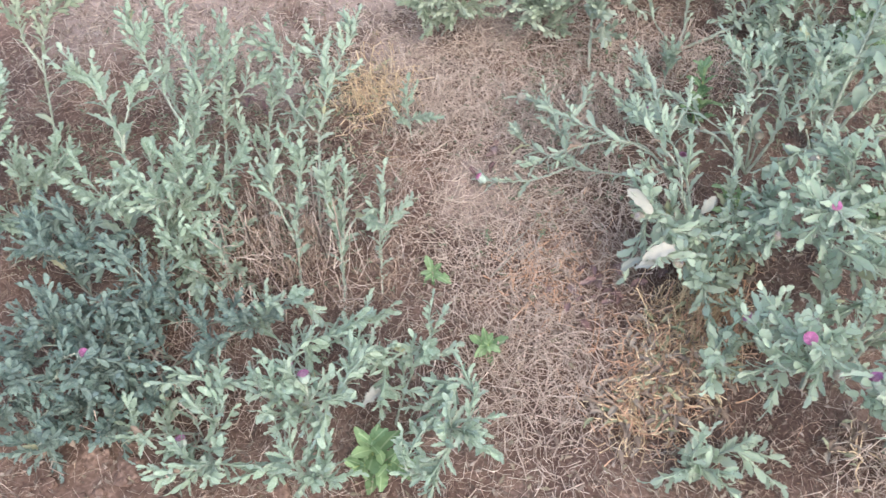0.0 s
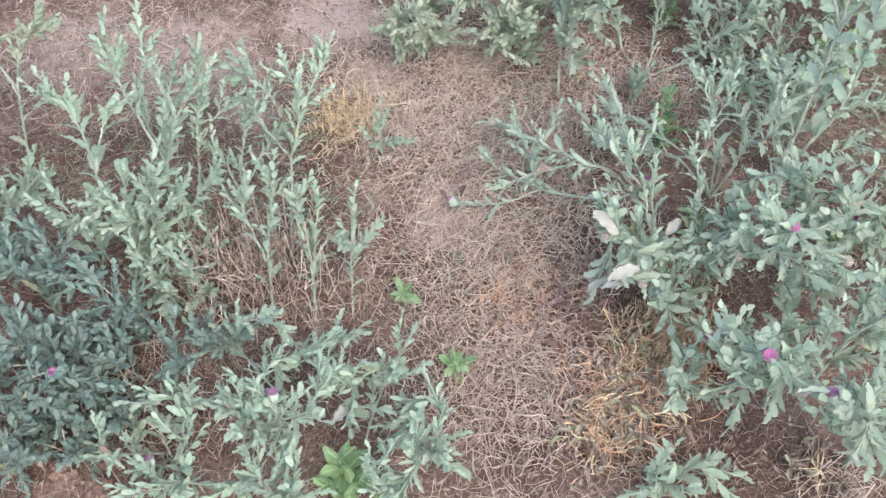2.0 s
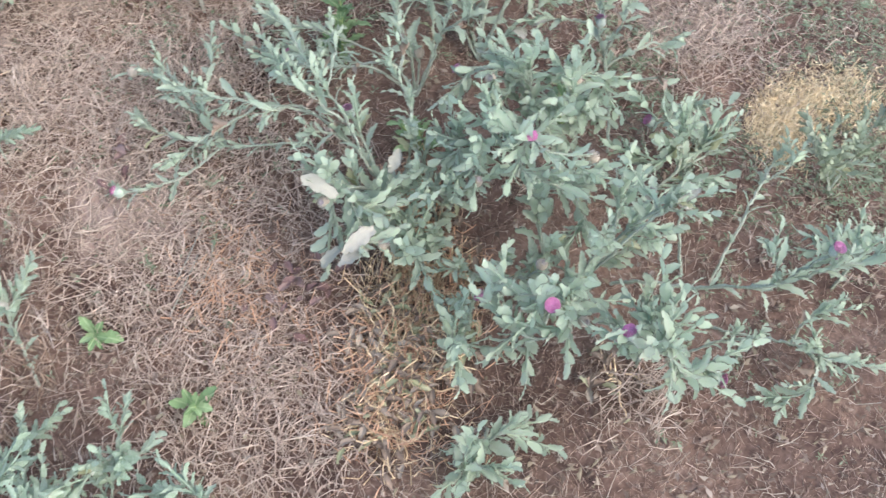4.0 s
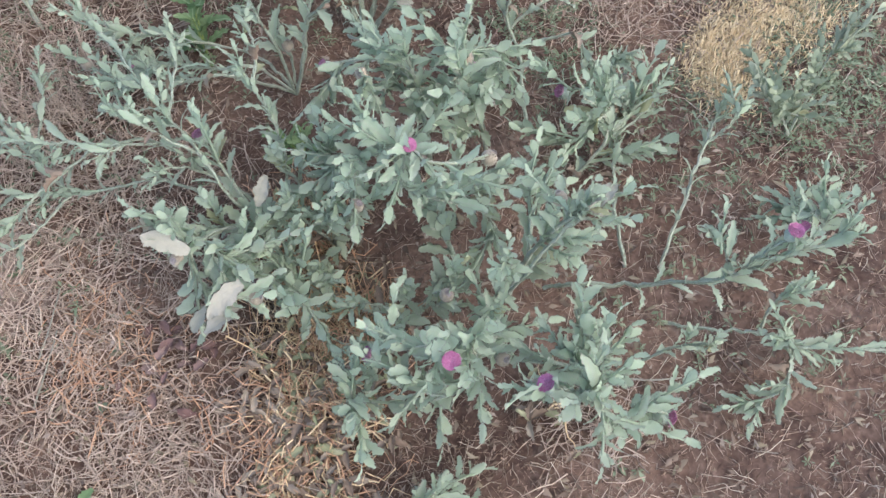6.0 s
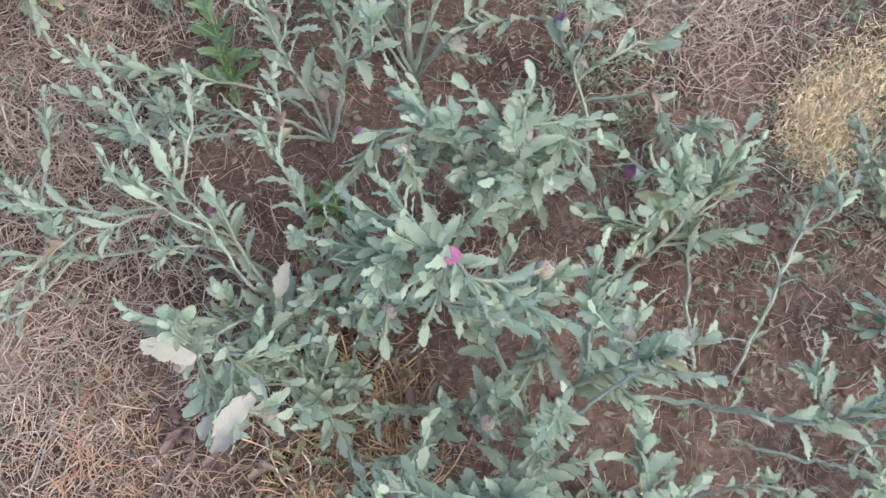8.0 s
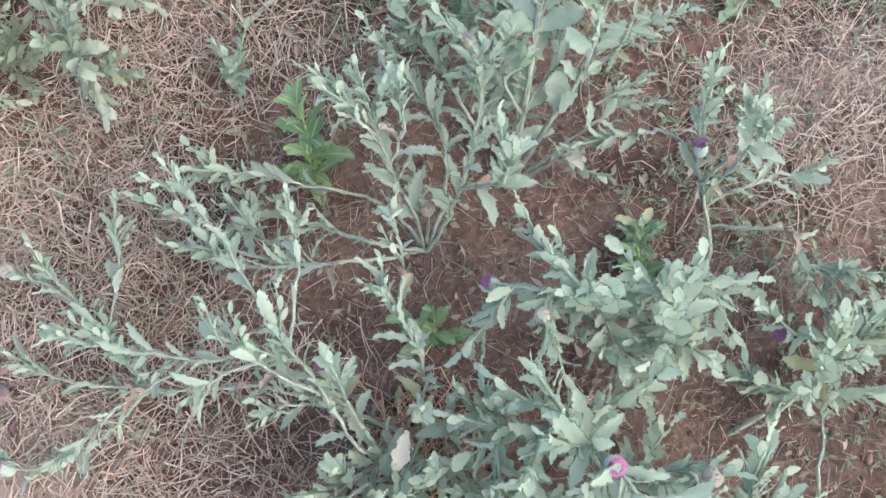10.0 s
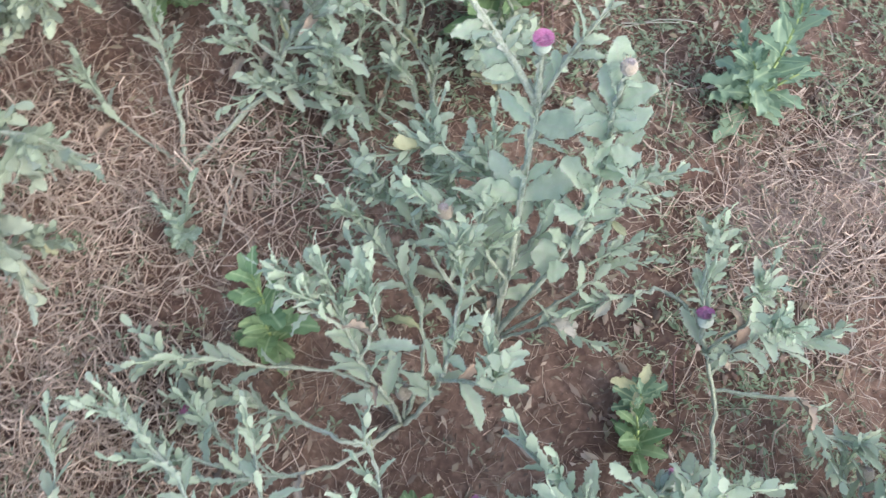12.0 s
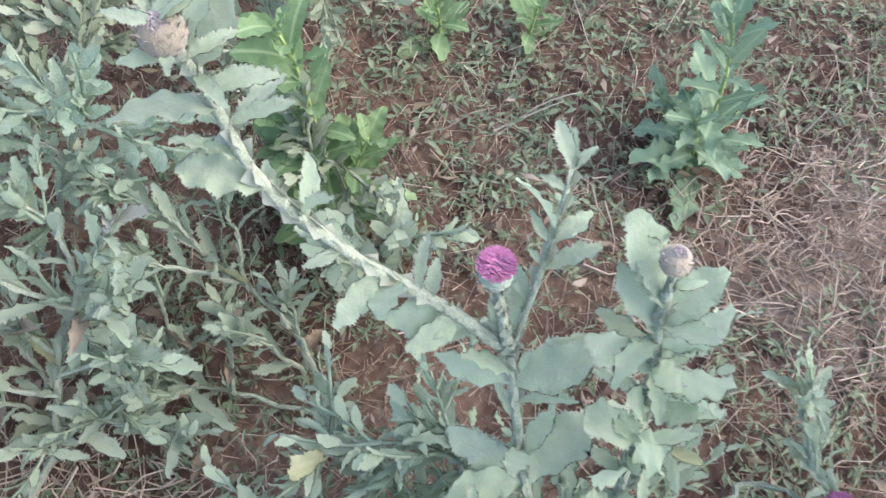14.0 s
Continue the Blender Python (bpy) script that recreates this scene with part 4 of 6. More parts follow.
stemmed(-0.241, 1.014, "spire", [
    ([(-0.241, 1.014, 0), (-0.243, 1.07, 0.05), (-0.242, 1.115, 0.08), (-0.23, 1.187, 0.16)], 0.0032, 0, 0.2),
    ([(-0.242, 1.1, 0.07), (-0.27, 1.15, 0.14), (-0.275, 1.17, 0.17)], 0.0026, 0, 0.2),
    ([(-0.242, 1.1, 0.07), (-0.22, 1.13, 0.1), (-0.19, 1.12, 0.11)], 0.0022, PALE, 0.5),
], size=1.4, gap=0.0085)
stemmed(-0.172, 1.03, "spire", [
    ([(-0.172, 1.03, 0), (-0.172, 1.085, 0.05), (-0.173, 1.186, 0.13)], 0.0026, 0, 0.2),
], size=1.35, gap=0.0085)
stemmed(-0.316, 1.013, "spire", [
    ([(-0.316, 1.013, 0), (-0.325, 1.111, 0.1), (-0.312, 1.206, 0.2)], 0.0026, 0, 0.25),
    ([(-0.322, 1.09, 0.08), (-0.36, 1.14, 0.15), (-0.37, 1.18, 0.18)], 0.0024, 0, 0.15),
], size=1.3, gap=0.0085)
stemmed(-0.667, 1.1, "broad", [
    ([(-0.667, 1.1, 0), (-0.667, 1.167, 0.05), (-0.669, 1.27, 0.15), (-0.716, 1.357, 0.22), (-0.76, 1.384, 0.24)], 0.0034, 0, 0.15),
    ([(-0.669, 1.27, 0.15), (-0.66, 1.33, 0.2), (-0.64, 1.36, 0.23)], 0.0028, 0, 0.15),
], gap=0.014)
stemmed(-0.6, 1.08, "broad", [
    ([(-0.6, 1.08, 0), (-0.591, 1.142, 0.06), (-0.604, 1.24, 0.18)], 0.0032, 0, 0.25),
    ([(-0.594, 1.15, 0.08), (-0.56, 1.19, 0.14), (-0.54, 1.22, 0.17)], 0.0026, 0, 0.2),
], size=0.8, gap=0.009, label="thistle with a crowded rosette of broad teal-grey leaves")
stemmed(-0.96, 1.2, "spire", [
    ([(-0.96, 1.2, 0), (-0.96, 1.299, 0.12), (-0.916, 1.391, 0.22)], 0.003, 0, 0.15),
    ([(-0.96, 1.29, 0.11), (-0.99, 1.37, 0.18), (-0.98, 1.43, 0.22)], 0.0026, 0, 0.2),
], size=1.3, gap=0.0085)
stemmed(-0.89, 1.4, "sage", [
    ([(-0.89, 1.4, 0), (-0.889, 1.542, 0.2), (-0.849, 1.633, 0.25)], 0.003, 0, 0.15),
    ([(-0.889, 1.5, 0.15), (-0.93, 1.55, 0.22), (-0.94, 1.6, 0.24)], 0.0026, 0, 0.2),
], size=1.3, gap=0.0085)
stemmed(-0.4, 1.24, "spire", [
    ([(-0.4, 1.24, 0), (-0.41, 1.33, 0.09), (-0.4, 1.42, 0.14)], 0.0026, 0, 0.15),
    ([(-0.405, 1.29, 0.05), (-0.44, 1.34, 0.1), (-0.46, 1.37, 0.12)], 0.0022, 0, 0.15),
    ([(-0.405, 1.3, 0.06), (-0.37, 1.36, 0.1), (-0.35, 1.4, 0.11)], 0.0022, 0, 0.15),
], size=1.2)
stemmed(-0.58, 1.36, "spire", [
    ([(-0.58, 1.36, 0), (-0.59, 1.46, 0.1), (-0.58, 1.56, 0.15)], 0.0026, 0, 0.15),
    ([(-0.585, 1.41, 0.05), (-0.63, 1.47, 0.1), (-0.66, 1.53, 0.12)], 0.0022, 0, 0.15),
], size=1.2)
stemmed(0.43, 1.13, "runner", [
    ([(0.43, 1.13, 0), (0.39, 1.168, 0.1), (0.334, 1.25, 0.14), (0.262, 1.285, 0.15), (0.2, 1.33, 0.15), (0.15, 1.37, 0.14)], 0.0028, 0, 0.35),
    ([(0.262, 1.285, 0.15), (0.21, 1.28, 0.13), (0.15, 1.275, 0.11), (0.11, 1.26, 0.1)], 0.0022, 0, 0.15),
    ([(0.43, 1.13, 0), (0.382, 1.123, 0.126), (0.37, 1.187, 0.179), (0.356, 1.267, 0.19), (0.345, 1.36, 0.195), (0.331, 1.45, 0.2)], 0.0026, 0, 0.2),
    ([(0.37, 1.187, 0.17), (0.33, 1.23, 0.2), (0.3, 1.29, 0.21)], 0.0022, 0, 0.1),
    ([(0.36, 1.24, 0.19), (0.4, 1.31, 0.19), (0.42, 1.38, 0.17)], 0.0022, 0, 0.1),
    ([(0.43, 1.13, 0), (0.466, 1.152, 0.11), (0.473, 1.188, 0.174), (0.47, 1.26, 0.2)], 0.0026, 0, 0.2),
    ([(0.39, 1.168, 0.1), (0.35, 1.19, 0.15), (0.31, 1.2, 0.16)], 0.0022, 0, 0.1),
    ([(0.334, 1.25, 0.14), (0.29, 1.25, 0.17), (0.26, 1.24, 0.17)], 0.0022, 0, 0.1),
    ([(0.47, 1.22, 0.19), (0.5, 1.27, 0.21), (0.51, 1.32, 0.2)], 0.0022, 0, 0.1),
], size=1.05, gap=0.012)
stemmed(0.37, 1.19, "runner", [
    ([(0.37, 1.19, 0), (0.345, 1.215, 0.06), (0.294, 1.252, 0.078), (0.2, 1.303, 0.053), (0.174, 1.391, 0.08), (0.149, 1.48, 0.09)], 0.0028, 0, 0.25),
    ([(0.19, 1.34, 0.06), (0.155, 1.44, 0.08), (0.1, 1.504, 0.05)], 0.0022, FADED, 0.3),
    ([(0.2, 1.303, 0.053), (0.15, 1.28, 0.05), (0.101, 1.269, 0.045), (0.05, 1.28, 0.035), (0.013, 1.301, 0.015)], 0.002, FLOWER, 0.3),
    ([(0.2, 1.303, 0.053), (0.13, 1.34, 0.06), (0.09, 1.39, 0.06)], 0.002, 0, 0.2),
    ([(0.18, 1.37, 0.075), (0.22, 1.42, 0.09), (0.24, 1.48, 0.09)], 0.002, 0, 0.2),
], size=1.05, gap=0.0115)
stemmed(0.555, 1.32, "lobed", [
    ([(0.555, 1.32, 0), (0.58, 1.32, 0.08), (0.6, 1.33, 0.139), (0.63, 1.36, 0.17), (0.66, 1.4, 0.18), (0.668, 1.435, 0.2)], 0.0034, 0, 0.2),
    ([(0.6, 1.33, 0.139), (0.625, 1.3, 0.19), (0.635, 1.305, 0.237)], 0.0026, 0, 0.1),
    ([(0.555, 1.32, 0), (0.6, 1.36, 0.05), (0.624, 1.415, 0.085), (0.621, 1.474, 0.104), (0.6, 1.53, 0.13)], 0.0028, 0, 0.3),
    ([(0.555, 1.32, 0), (0.548, 1.345, 0.1), (0.539, 1.383, 0.158), (0.542, 1.43, 0.185), (0.542, 1.475, 0.203)], 0.003, 0, 0.2),
    ([(0.542, 1.41, 0.175), (0.515, 1.44, 0.2), (0.51, 1.46, 0.21)], 0.0024, 0, 0.1),
    ([(0.539, 1.383, 0.158), (0.57, 1.41, 0.19), (0.575, 1.44, 0.2)], 0.0024, 0, 0.1),
    ([(0.555, 1.32, 0), (0.54, 1.37, 0.03), (0.511, 1.403, 0.045), (0.445, 1.445, 0.074), (0.4, 1.475, 0.085), (0.356, 1.495, 0.09)], 0.0026, 0, 0.45),
    ([(0.555, 1.32, 0), (0.503, 1.315, 0.115), (0.463, 1.364, 0.08), (0.42, 1.413, 0.06), (0.37, 1.45, 0.055)], 0.0026, 0, 0.4),
    ([(0.555, 1.32, 0), (0.47, 1.31, 0.12), (0.405, 1.335, 0.125), (0.38, 1.4, 0.09), (0.364, 1.436, 0.062)], 0.0026, FLOWER, 0.3),
    ([(0.405, 1.335, 0.125), (0.34, 1.4, 0.1), (0.3, 1.47, 0.08)], 0.0024, FADED, 0.1),
    ([(0.405, 1.335, 0.125), (0.35, 1.36, 0.12), (0.31, 1.41, 0.1)], 0.0024, 0, 0.1),
    ([(0.555, 1.32, 0), (0.565, 1.34, 0.06), (0.569, 1.347, 0.08)], 0.0024, FADED, 0.5),
], size=0.98, gap=0.0095)
stemmed(0.478, 1.715, "runner", [
    ([(0.478, 1.715, 0), (0.558, 1.728, 0.025), (0.609, 1.74, 0.055), (0.652, 1.765, 0.09), (0.7, 1.755, 0.16), (0.728, 1.734, 0.227)], 0.0042, PALE, 0.45),
    ([(0.652, 1.765, 0.09), (0.64, 1.8, 0.14), (0.62, 1.83, 0.17)], 0.0026, 0, 0.1),
    ([(0.64, 1.757, 0.08), (0.67, 1.72, 0.12), (0.68, 1.7, 0.13)], 0.0026, 0, 0.1),
    ([(0.69, 1.757, 0.14), (0.71, 1.78, 0.19), (0.7, 1.8, 0.22)], 0.0024, 0, 0.1),
    ([(0.6, 1.738, 0.05), (0.63, 1.715, 0.07), (0.65, 1.69, 0.07)], 0.0024, 0, 0.2),
    ([(0.68, 1.76, 0.13), (0.66, 1.79, 0.19), (0.67, 1.81, 0.22)], 0.0024, FADED, 0.1),
    ([(0.66, 1.764, 0.1), (0.69, 1.735, 0.15), (0.7, 1.72, 0.18)], 0.0024, 0, 0.1),
    ([(0.63, 1.75, 0.07), (0.605, 1.78, 0.11), (0.59, 1.8, 0.13)], 0.0024, 0, 0.1),
    ([(0.478, 1.715, 0), (0.498, 1.77, 0.03), (0.514, 1.838, 0.057), (0.525, 1.89, 0.09)], 0.0036, 0, 0.3),
    ([(0.478, 1.715, 0), (0.435, 1.785, 0.015), (0.421, 1.846, 0.05)], 0.0024, 0, 0.5),
], size=1.15, gap=0.0085)
stemmed(0.74, 1.59, "runner", [
    ([(0.74, 1.59, 0), (0.764, 1.625, 0.06), (0.776, 1.68, 0.07), (0.774, 1.724, 0.08), (0.77, 1.755, 0.134), (0.76, 1.79, 0.15)], 0.0028, 0, 0.35),
    ([(0.74, 1.59, 0), (0.712, 1.66, 0.015), (0.685, 1.717, 0.022), (0.66, 1.76, 0.05)], 0.0026, 0, 0.3),
    ([(0.774, 1.7, 0.075), (0.75, 1.73, 0.11), (0.73, 1.76, 0.12)], 0.0022, 0, 0.1),
    ([(0.775, 1.69, 0.07), (0.8, 1.72, 0.1), (0.81, 1.75, 0.11)], 0.0022, 0, 0.1),
    ([(0.71, 1.66, 0.02), (0.735, 1.68, 0.06), (0.75, 1.7, 0.07)], 0.0022, 0, 0.1),
    ([(0.7, 1.69, 0.02), (0.675, 1.69, 0.06), (0.66, 1.7, 0.08)], 0.0022, 0, 0.1),
], size=1.1)
for x, y, tips in ((0.66, 1.69, ((-0.03, 0.03, 0.07), (0.03, 0.04, 0.08), (0.0, -0.03, 0.06))), (0.71, 1.72, ((-0.02, 0.05, 0.09), (0.03, 0.03, 0.1), (0.03, -0.03, 0.06))), (0.62, 1.76, ((-0.03, 0.03, 0.1), (0.03, 0.03, 0.11), (-0.03, -0.03, 0.07))), (0.76, 1.63, ((0.03, 0.03, 0.08), (-0.02, 0.04, 0.09)))):
    stemmed(x, y, "runner", [([(x, y, 0), (x + a * 0.5, y + b * 0.5, c * 0.7), (x + a, y + b, c)], 0.0024, 0, 0.1) for a, b, c in tips], gap=0.011)
stemmed(0.82, 1.08, "lobed", [
    ([(0.82, 1.08, 0), (0.845, 1.13, 0.02), (0.866, 1.175, 0.05), (0.862, 1.237, 0.125), (0.885, 1.285, 0.15), (0.913, 1.317, 0.171)], 0.0032, 0, 0.45),
    ([(0.862, 1.237, 0.125), (0.868, 1.255, 0.135)], 0.0026, FLOWER, 0.3),
    ([(0.863, 1.21, 0.1), (0.88, 1.21, 0.19), (0.868, 1.213, 0.265)], 0.0026, 0, 0.1),
    ([(0.863, 1.22, 0.11), (0.9, 1.23, 0.17), (0.91, 1.25, 0.2)], 0.0026, 0, 0.1),
    ([(0.863, 1.245, 0.125), (0.866, 1.296, 0.1), (0.835, 1.31, 0.1), (0.804, 1.319, 0.104)], 0.0022, PALE, 0.6),
    ([(0.866, 1.18, 0.055), (0.92, 1.13, 0.1), (0.936, 1.084, 0.08), (0.965, 1.05, 0.1)], 0.0026, 0, 0.2),
    ([(0.867, 1.2, 0.08), (0.93, 1.19, 0.12), (0.97, 1.17, 0.12)], 0.0024, 0, 0.2),
], size=0.98, gap=0.010)
stemmed(0.69, 0.85, "runner", [
    ([(0.69, 0.85, 0), (0.719, 0.815, 0.05), (0.771, 0.766, 0.08), (0.829, 0.691, 0.183), (0.868, 0.666, 0.242), (0.92, 0.643, 0.277)], 0.004, 0, 0.35),
    ([(0.829, 0.691, 0.183), (0.85, 0.685, 0.225), (0.872, 0.68, 0.26)], 0.0026, FLOWER, 0.1),
    ([(0.829, 0.691, 0.183), (0.83, 0.715, 0.2), (0.835, 0.74, 0.21)], 0.0024, 0, 0.1),
], size=1.15, gap=0.0095)
stemmed(0.8, 0.72, "runner", [
    ([(0.8, 0.72, 0), (0.84, 0.67, 0.03), (0.877, 0.636, 0.045), (0.895, 0.596, 0.06), (0.966, 0.544, 0.065), (1.02, 0.51, 0.07)], 0.0028, 0, 0.4),
    ([(0.895, 0.596, 0.06), (0.87, 0.575, 0.06), (0.843, 0.559, 0.053), (0.795, 0.576, 0.042)], 0.0026, 0, 0.1),
    ([(0.877, 0.636, 0.045), (0.9, 0.65, 0.09), (0.93, 0.64, 0.11)], 0.0024, 0, 0.1),
    ([(0.895, 0.596, 0.06), (0.88, 0.6, 0.09), (0.86, 0.605, 0.1)], 0.0024, 0, 0.1),
], size=1.15, gap=0.0095)
stemmed(0.842, 0.785, "runner", [
    ([(0.842, 0.785, 0), (0.86, 0.8, 0.03), (0.918, 0.844, 0.085), (0.983, 0.886, 0.09), (1.03, 0.92, 0.1)], 0.003, 0, 0.25),
    ([(0.983, 0.886, 0.09), (1.01, 0.88, 0.11), (1.03, 0.89, 0.12)], 0.0022, 0, 0.1),
], size=1.05, gap=0.014)
stemmed(0.805, 0.815, "runner", [
    ([(0.805, 0.815, 0), (0.838, 0.898, 0.055), (0.87, 0.94, 0.06), (0.903, 0.985, 0.065), (0.942, 1.055, 0.075)], 0.003, 0, 0.3),
    ([(0.903, 0.985, 0.065), (0.93, 1.01, 0.08), (0.95, 1.035, 0.08)], 0.0022, FADED, 0.1),
    ([(0.89, 0.97, 0.065), (0.94, 0.97, 0.09), (0.98, 0.99, 0.09)], 0.0022, 0, 0.1),
], size=1.05, gap=0.012)
stemmed(0.7, 0.7, "lobed", [
    ([(0.7, 0.7, 0), (0.73, 0.685, 0.05), (0.761, 0.671, 0.085), (0.772, 0.64, 0.15)], 0.0024, 0, 0.4),
], size=0.7)
stemmed(0.52, 0.92, "lobed", [
    ([(0.52, 0.92, 0), (0.51, 0.91, 0.07), (0.5, 0.895, 0.13)], 0.0026, 0, 0.2),
    ([(0.52, 0.92, 0), (0.49, 0.89, 0.07), (0.465, 0.86, 0.11)], 0.0026, 0, 0.2),
    ([(0.52, 0.92, 0), (0.53, 0.88, 0.09), (0.535, 0.855, 0.16)], 0.0026, FADED, 0.2),
    ([(0.52, 0.92, 0), (0.55, 0.89, 0.1), (0.56, 0.875, 0.18)], 0.0026, 0, 0.2),
    ([(0.52, 0.92, 0), (0.47, 0.93, 0.06), (0.44, 0.93, 0.1)], 0.0026, 0, 0.2),
    ([(0.52, 0.92, 0), (0.46, 0.89, 0.05), (0.42, 0.88, 0.08)], 0.0026, 0, 0.2),
], size=0.85, gap=0.011)
stemmed(0.48, 1.06, "lobed", [
    ([(0.48, 1.06, 0), (0.47, 1.04, 0.1), (0.46, 1.02, 0.16)], 0.0028, 0, 0.2),
    ([(0.48, 1.06, 0), (0.49, 1.03, 0.12), (0.5, 1.0, 0.19)], 0.0028, FADED, 0.2),
    ([(0.48, 1.06, 0), (0.45, 1.06, 0.1), (0.43, 1.07, 0.16)], 0.0028, 0, 0.2),
    ([(0.48, 1.06, 0), (0.5, 1.08, 0.12), (0.51, 1.1, 0.19)], 0.0028, 0, 0.2),
    ([(0.48, 1.06, 0), (0.45, 1.02, 0.07), (0.43, 0.98, 0.1)], 0.0028, 0, 0.2),
    ([(0.48, 1.06, 0), (0.47, 1.1, 0.1), (0.45, 1.13, 0.17)], 0.0028, 0, 0.2),
], size=0.9, gap=0.012)
stemmed(0.6, 0.86, "lobed", [
    ([(0.6, 0.86, 0), (0.59, 0.83, 0.15), (0.584, 0.816, 0.28)], 0.0028, 0, 0.3),
    ([(0.6, 0.86, 0), (0.61, 0.82, 0.18), (0.65, 0.815, 0.27), (0.68, 0.809, 0.31)], 0.003, PALE, 0.75),
    ([(0.595, 0.84, 0.1), (0.57, 0.81, 0.17), (0.56, 0.8, 0.2)], 0.0024, 0, 0.2),
], size=0.8)
stemmed(0.7, 1.352, "lobed", [
    ([(0.7, 1.352, 0), (0.7, 1.43, 0.08), (0.715, 1.5, 0.1), (0.72, 1.56, 0.11)], 0.0028, 0, 0.15),
    ([(0.7, 1.352, 0), (0.665, 1.44, 0.09), (0.66, 1.52, 0.11), (0.645, 1.57, 0.12)], 0.0028, 0, 0.2),
    ([(0.7, 1.352, 0), (0.735, 1.44, 0.12), (0.75, 1.5, 0.15)], 0.0028, 0, 0.15),
    ([(0.7, 1.352, 0), (0.69, 1.4, 0.06), (0.675, 1.45, 0.14), (0.68, 1.47, 0.18)], 0.0026, FADED, 0.2),
    ([(0.7, 1.352, 0), (0.75, 1.345, 0.08), (0.8, 1.345, 0.11), (0.83, 1.36, 0.12)], 0.0026, 0, 0.5),
    ([(0.7, 1.352, 0), (0.725, 1.335, 0.06), (0.745, 1.33, 0.085)], 0.0024, PALE, 0.6),
    ([(0.783, 1.385, 0.17), (0.83, 1.4, 0.18), (0.885, 1.4, 0.18)], 0.0026, 0, 0.2),
    ([(0.725, 1.4, 0.11), (0.76, 1.41, 0.16), (0.77, 1.44, 0.19)], 0.0026, 0, 0.1),
    ([(0.72, 1.39, 0.1), (0.7, 1.42, 0.16), (0.71, 1.45, 0.2)], 0.0026, 0, 0.1),
], size=0.98, gap=0.0095)
sprig = green_weed(0.8, 1.21, "bluish", [
    (0.8, 1.215, 0.045), (0.785, 1.2, 0.04),
])
for k in range(3):
    child("leaf", YELLOWS[k], sprig, axes((0.004, 0.012, 0.035), (math.cos(k * 1.7 + 0.6), math.sin(k * 1.7 + 0.6), 0.15), (0, 0, 1), 0.036), "yellow withering leaf")
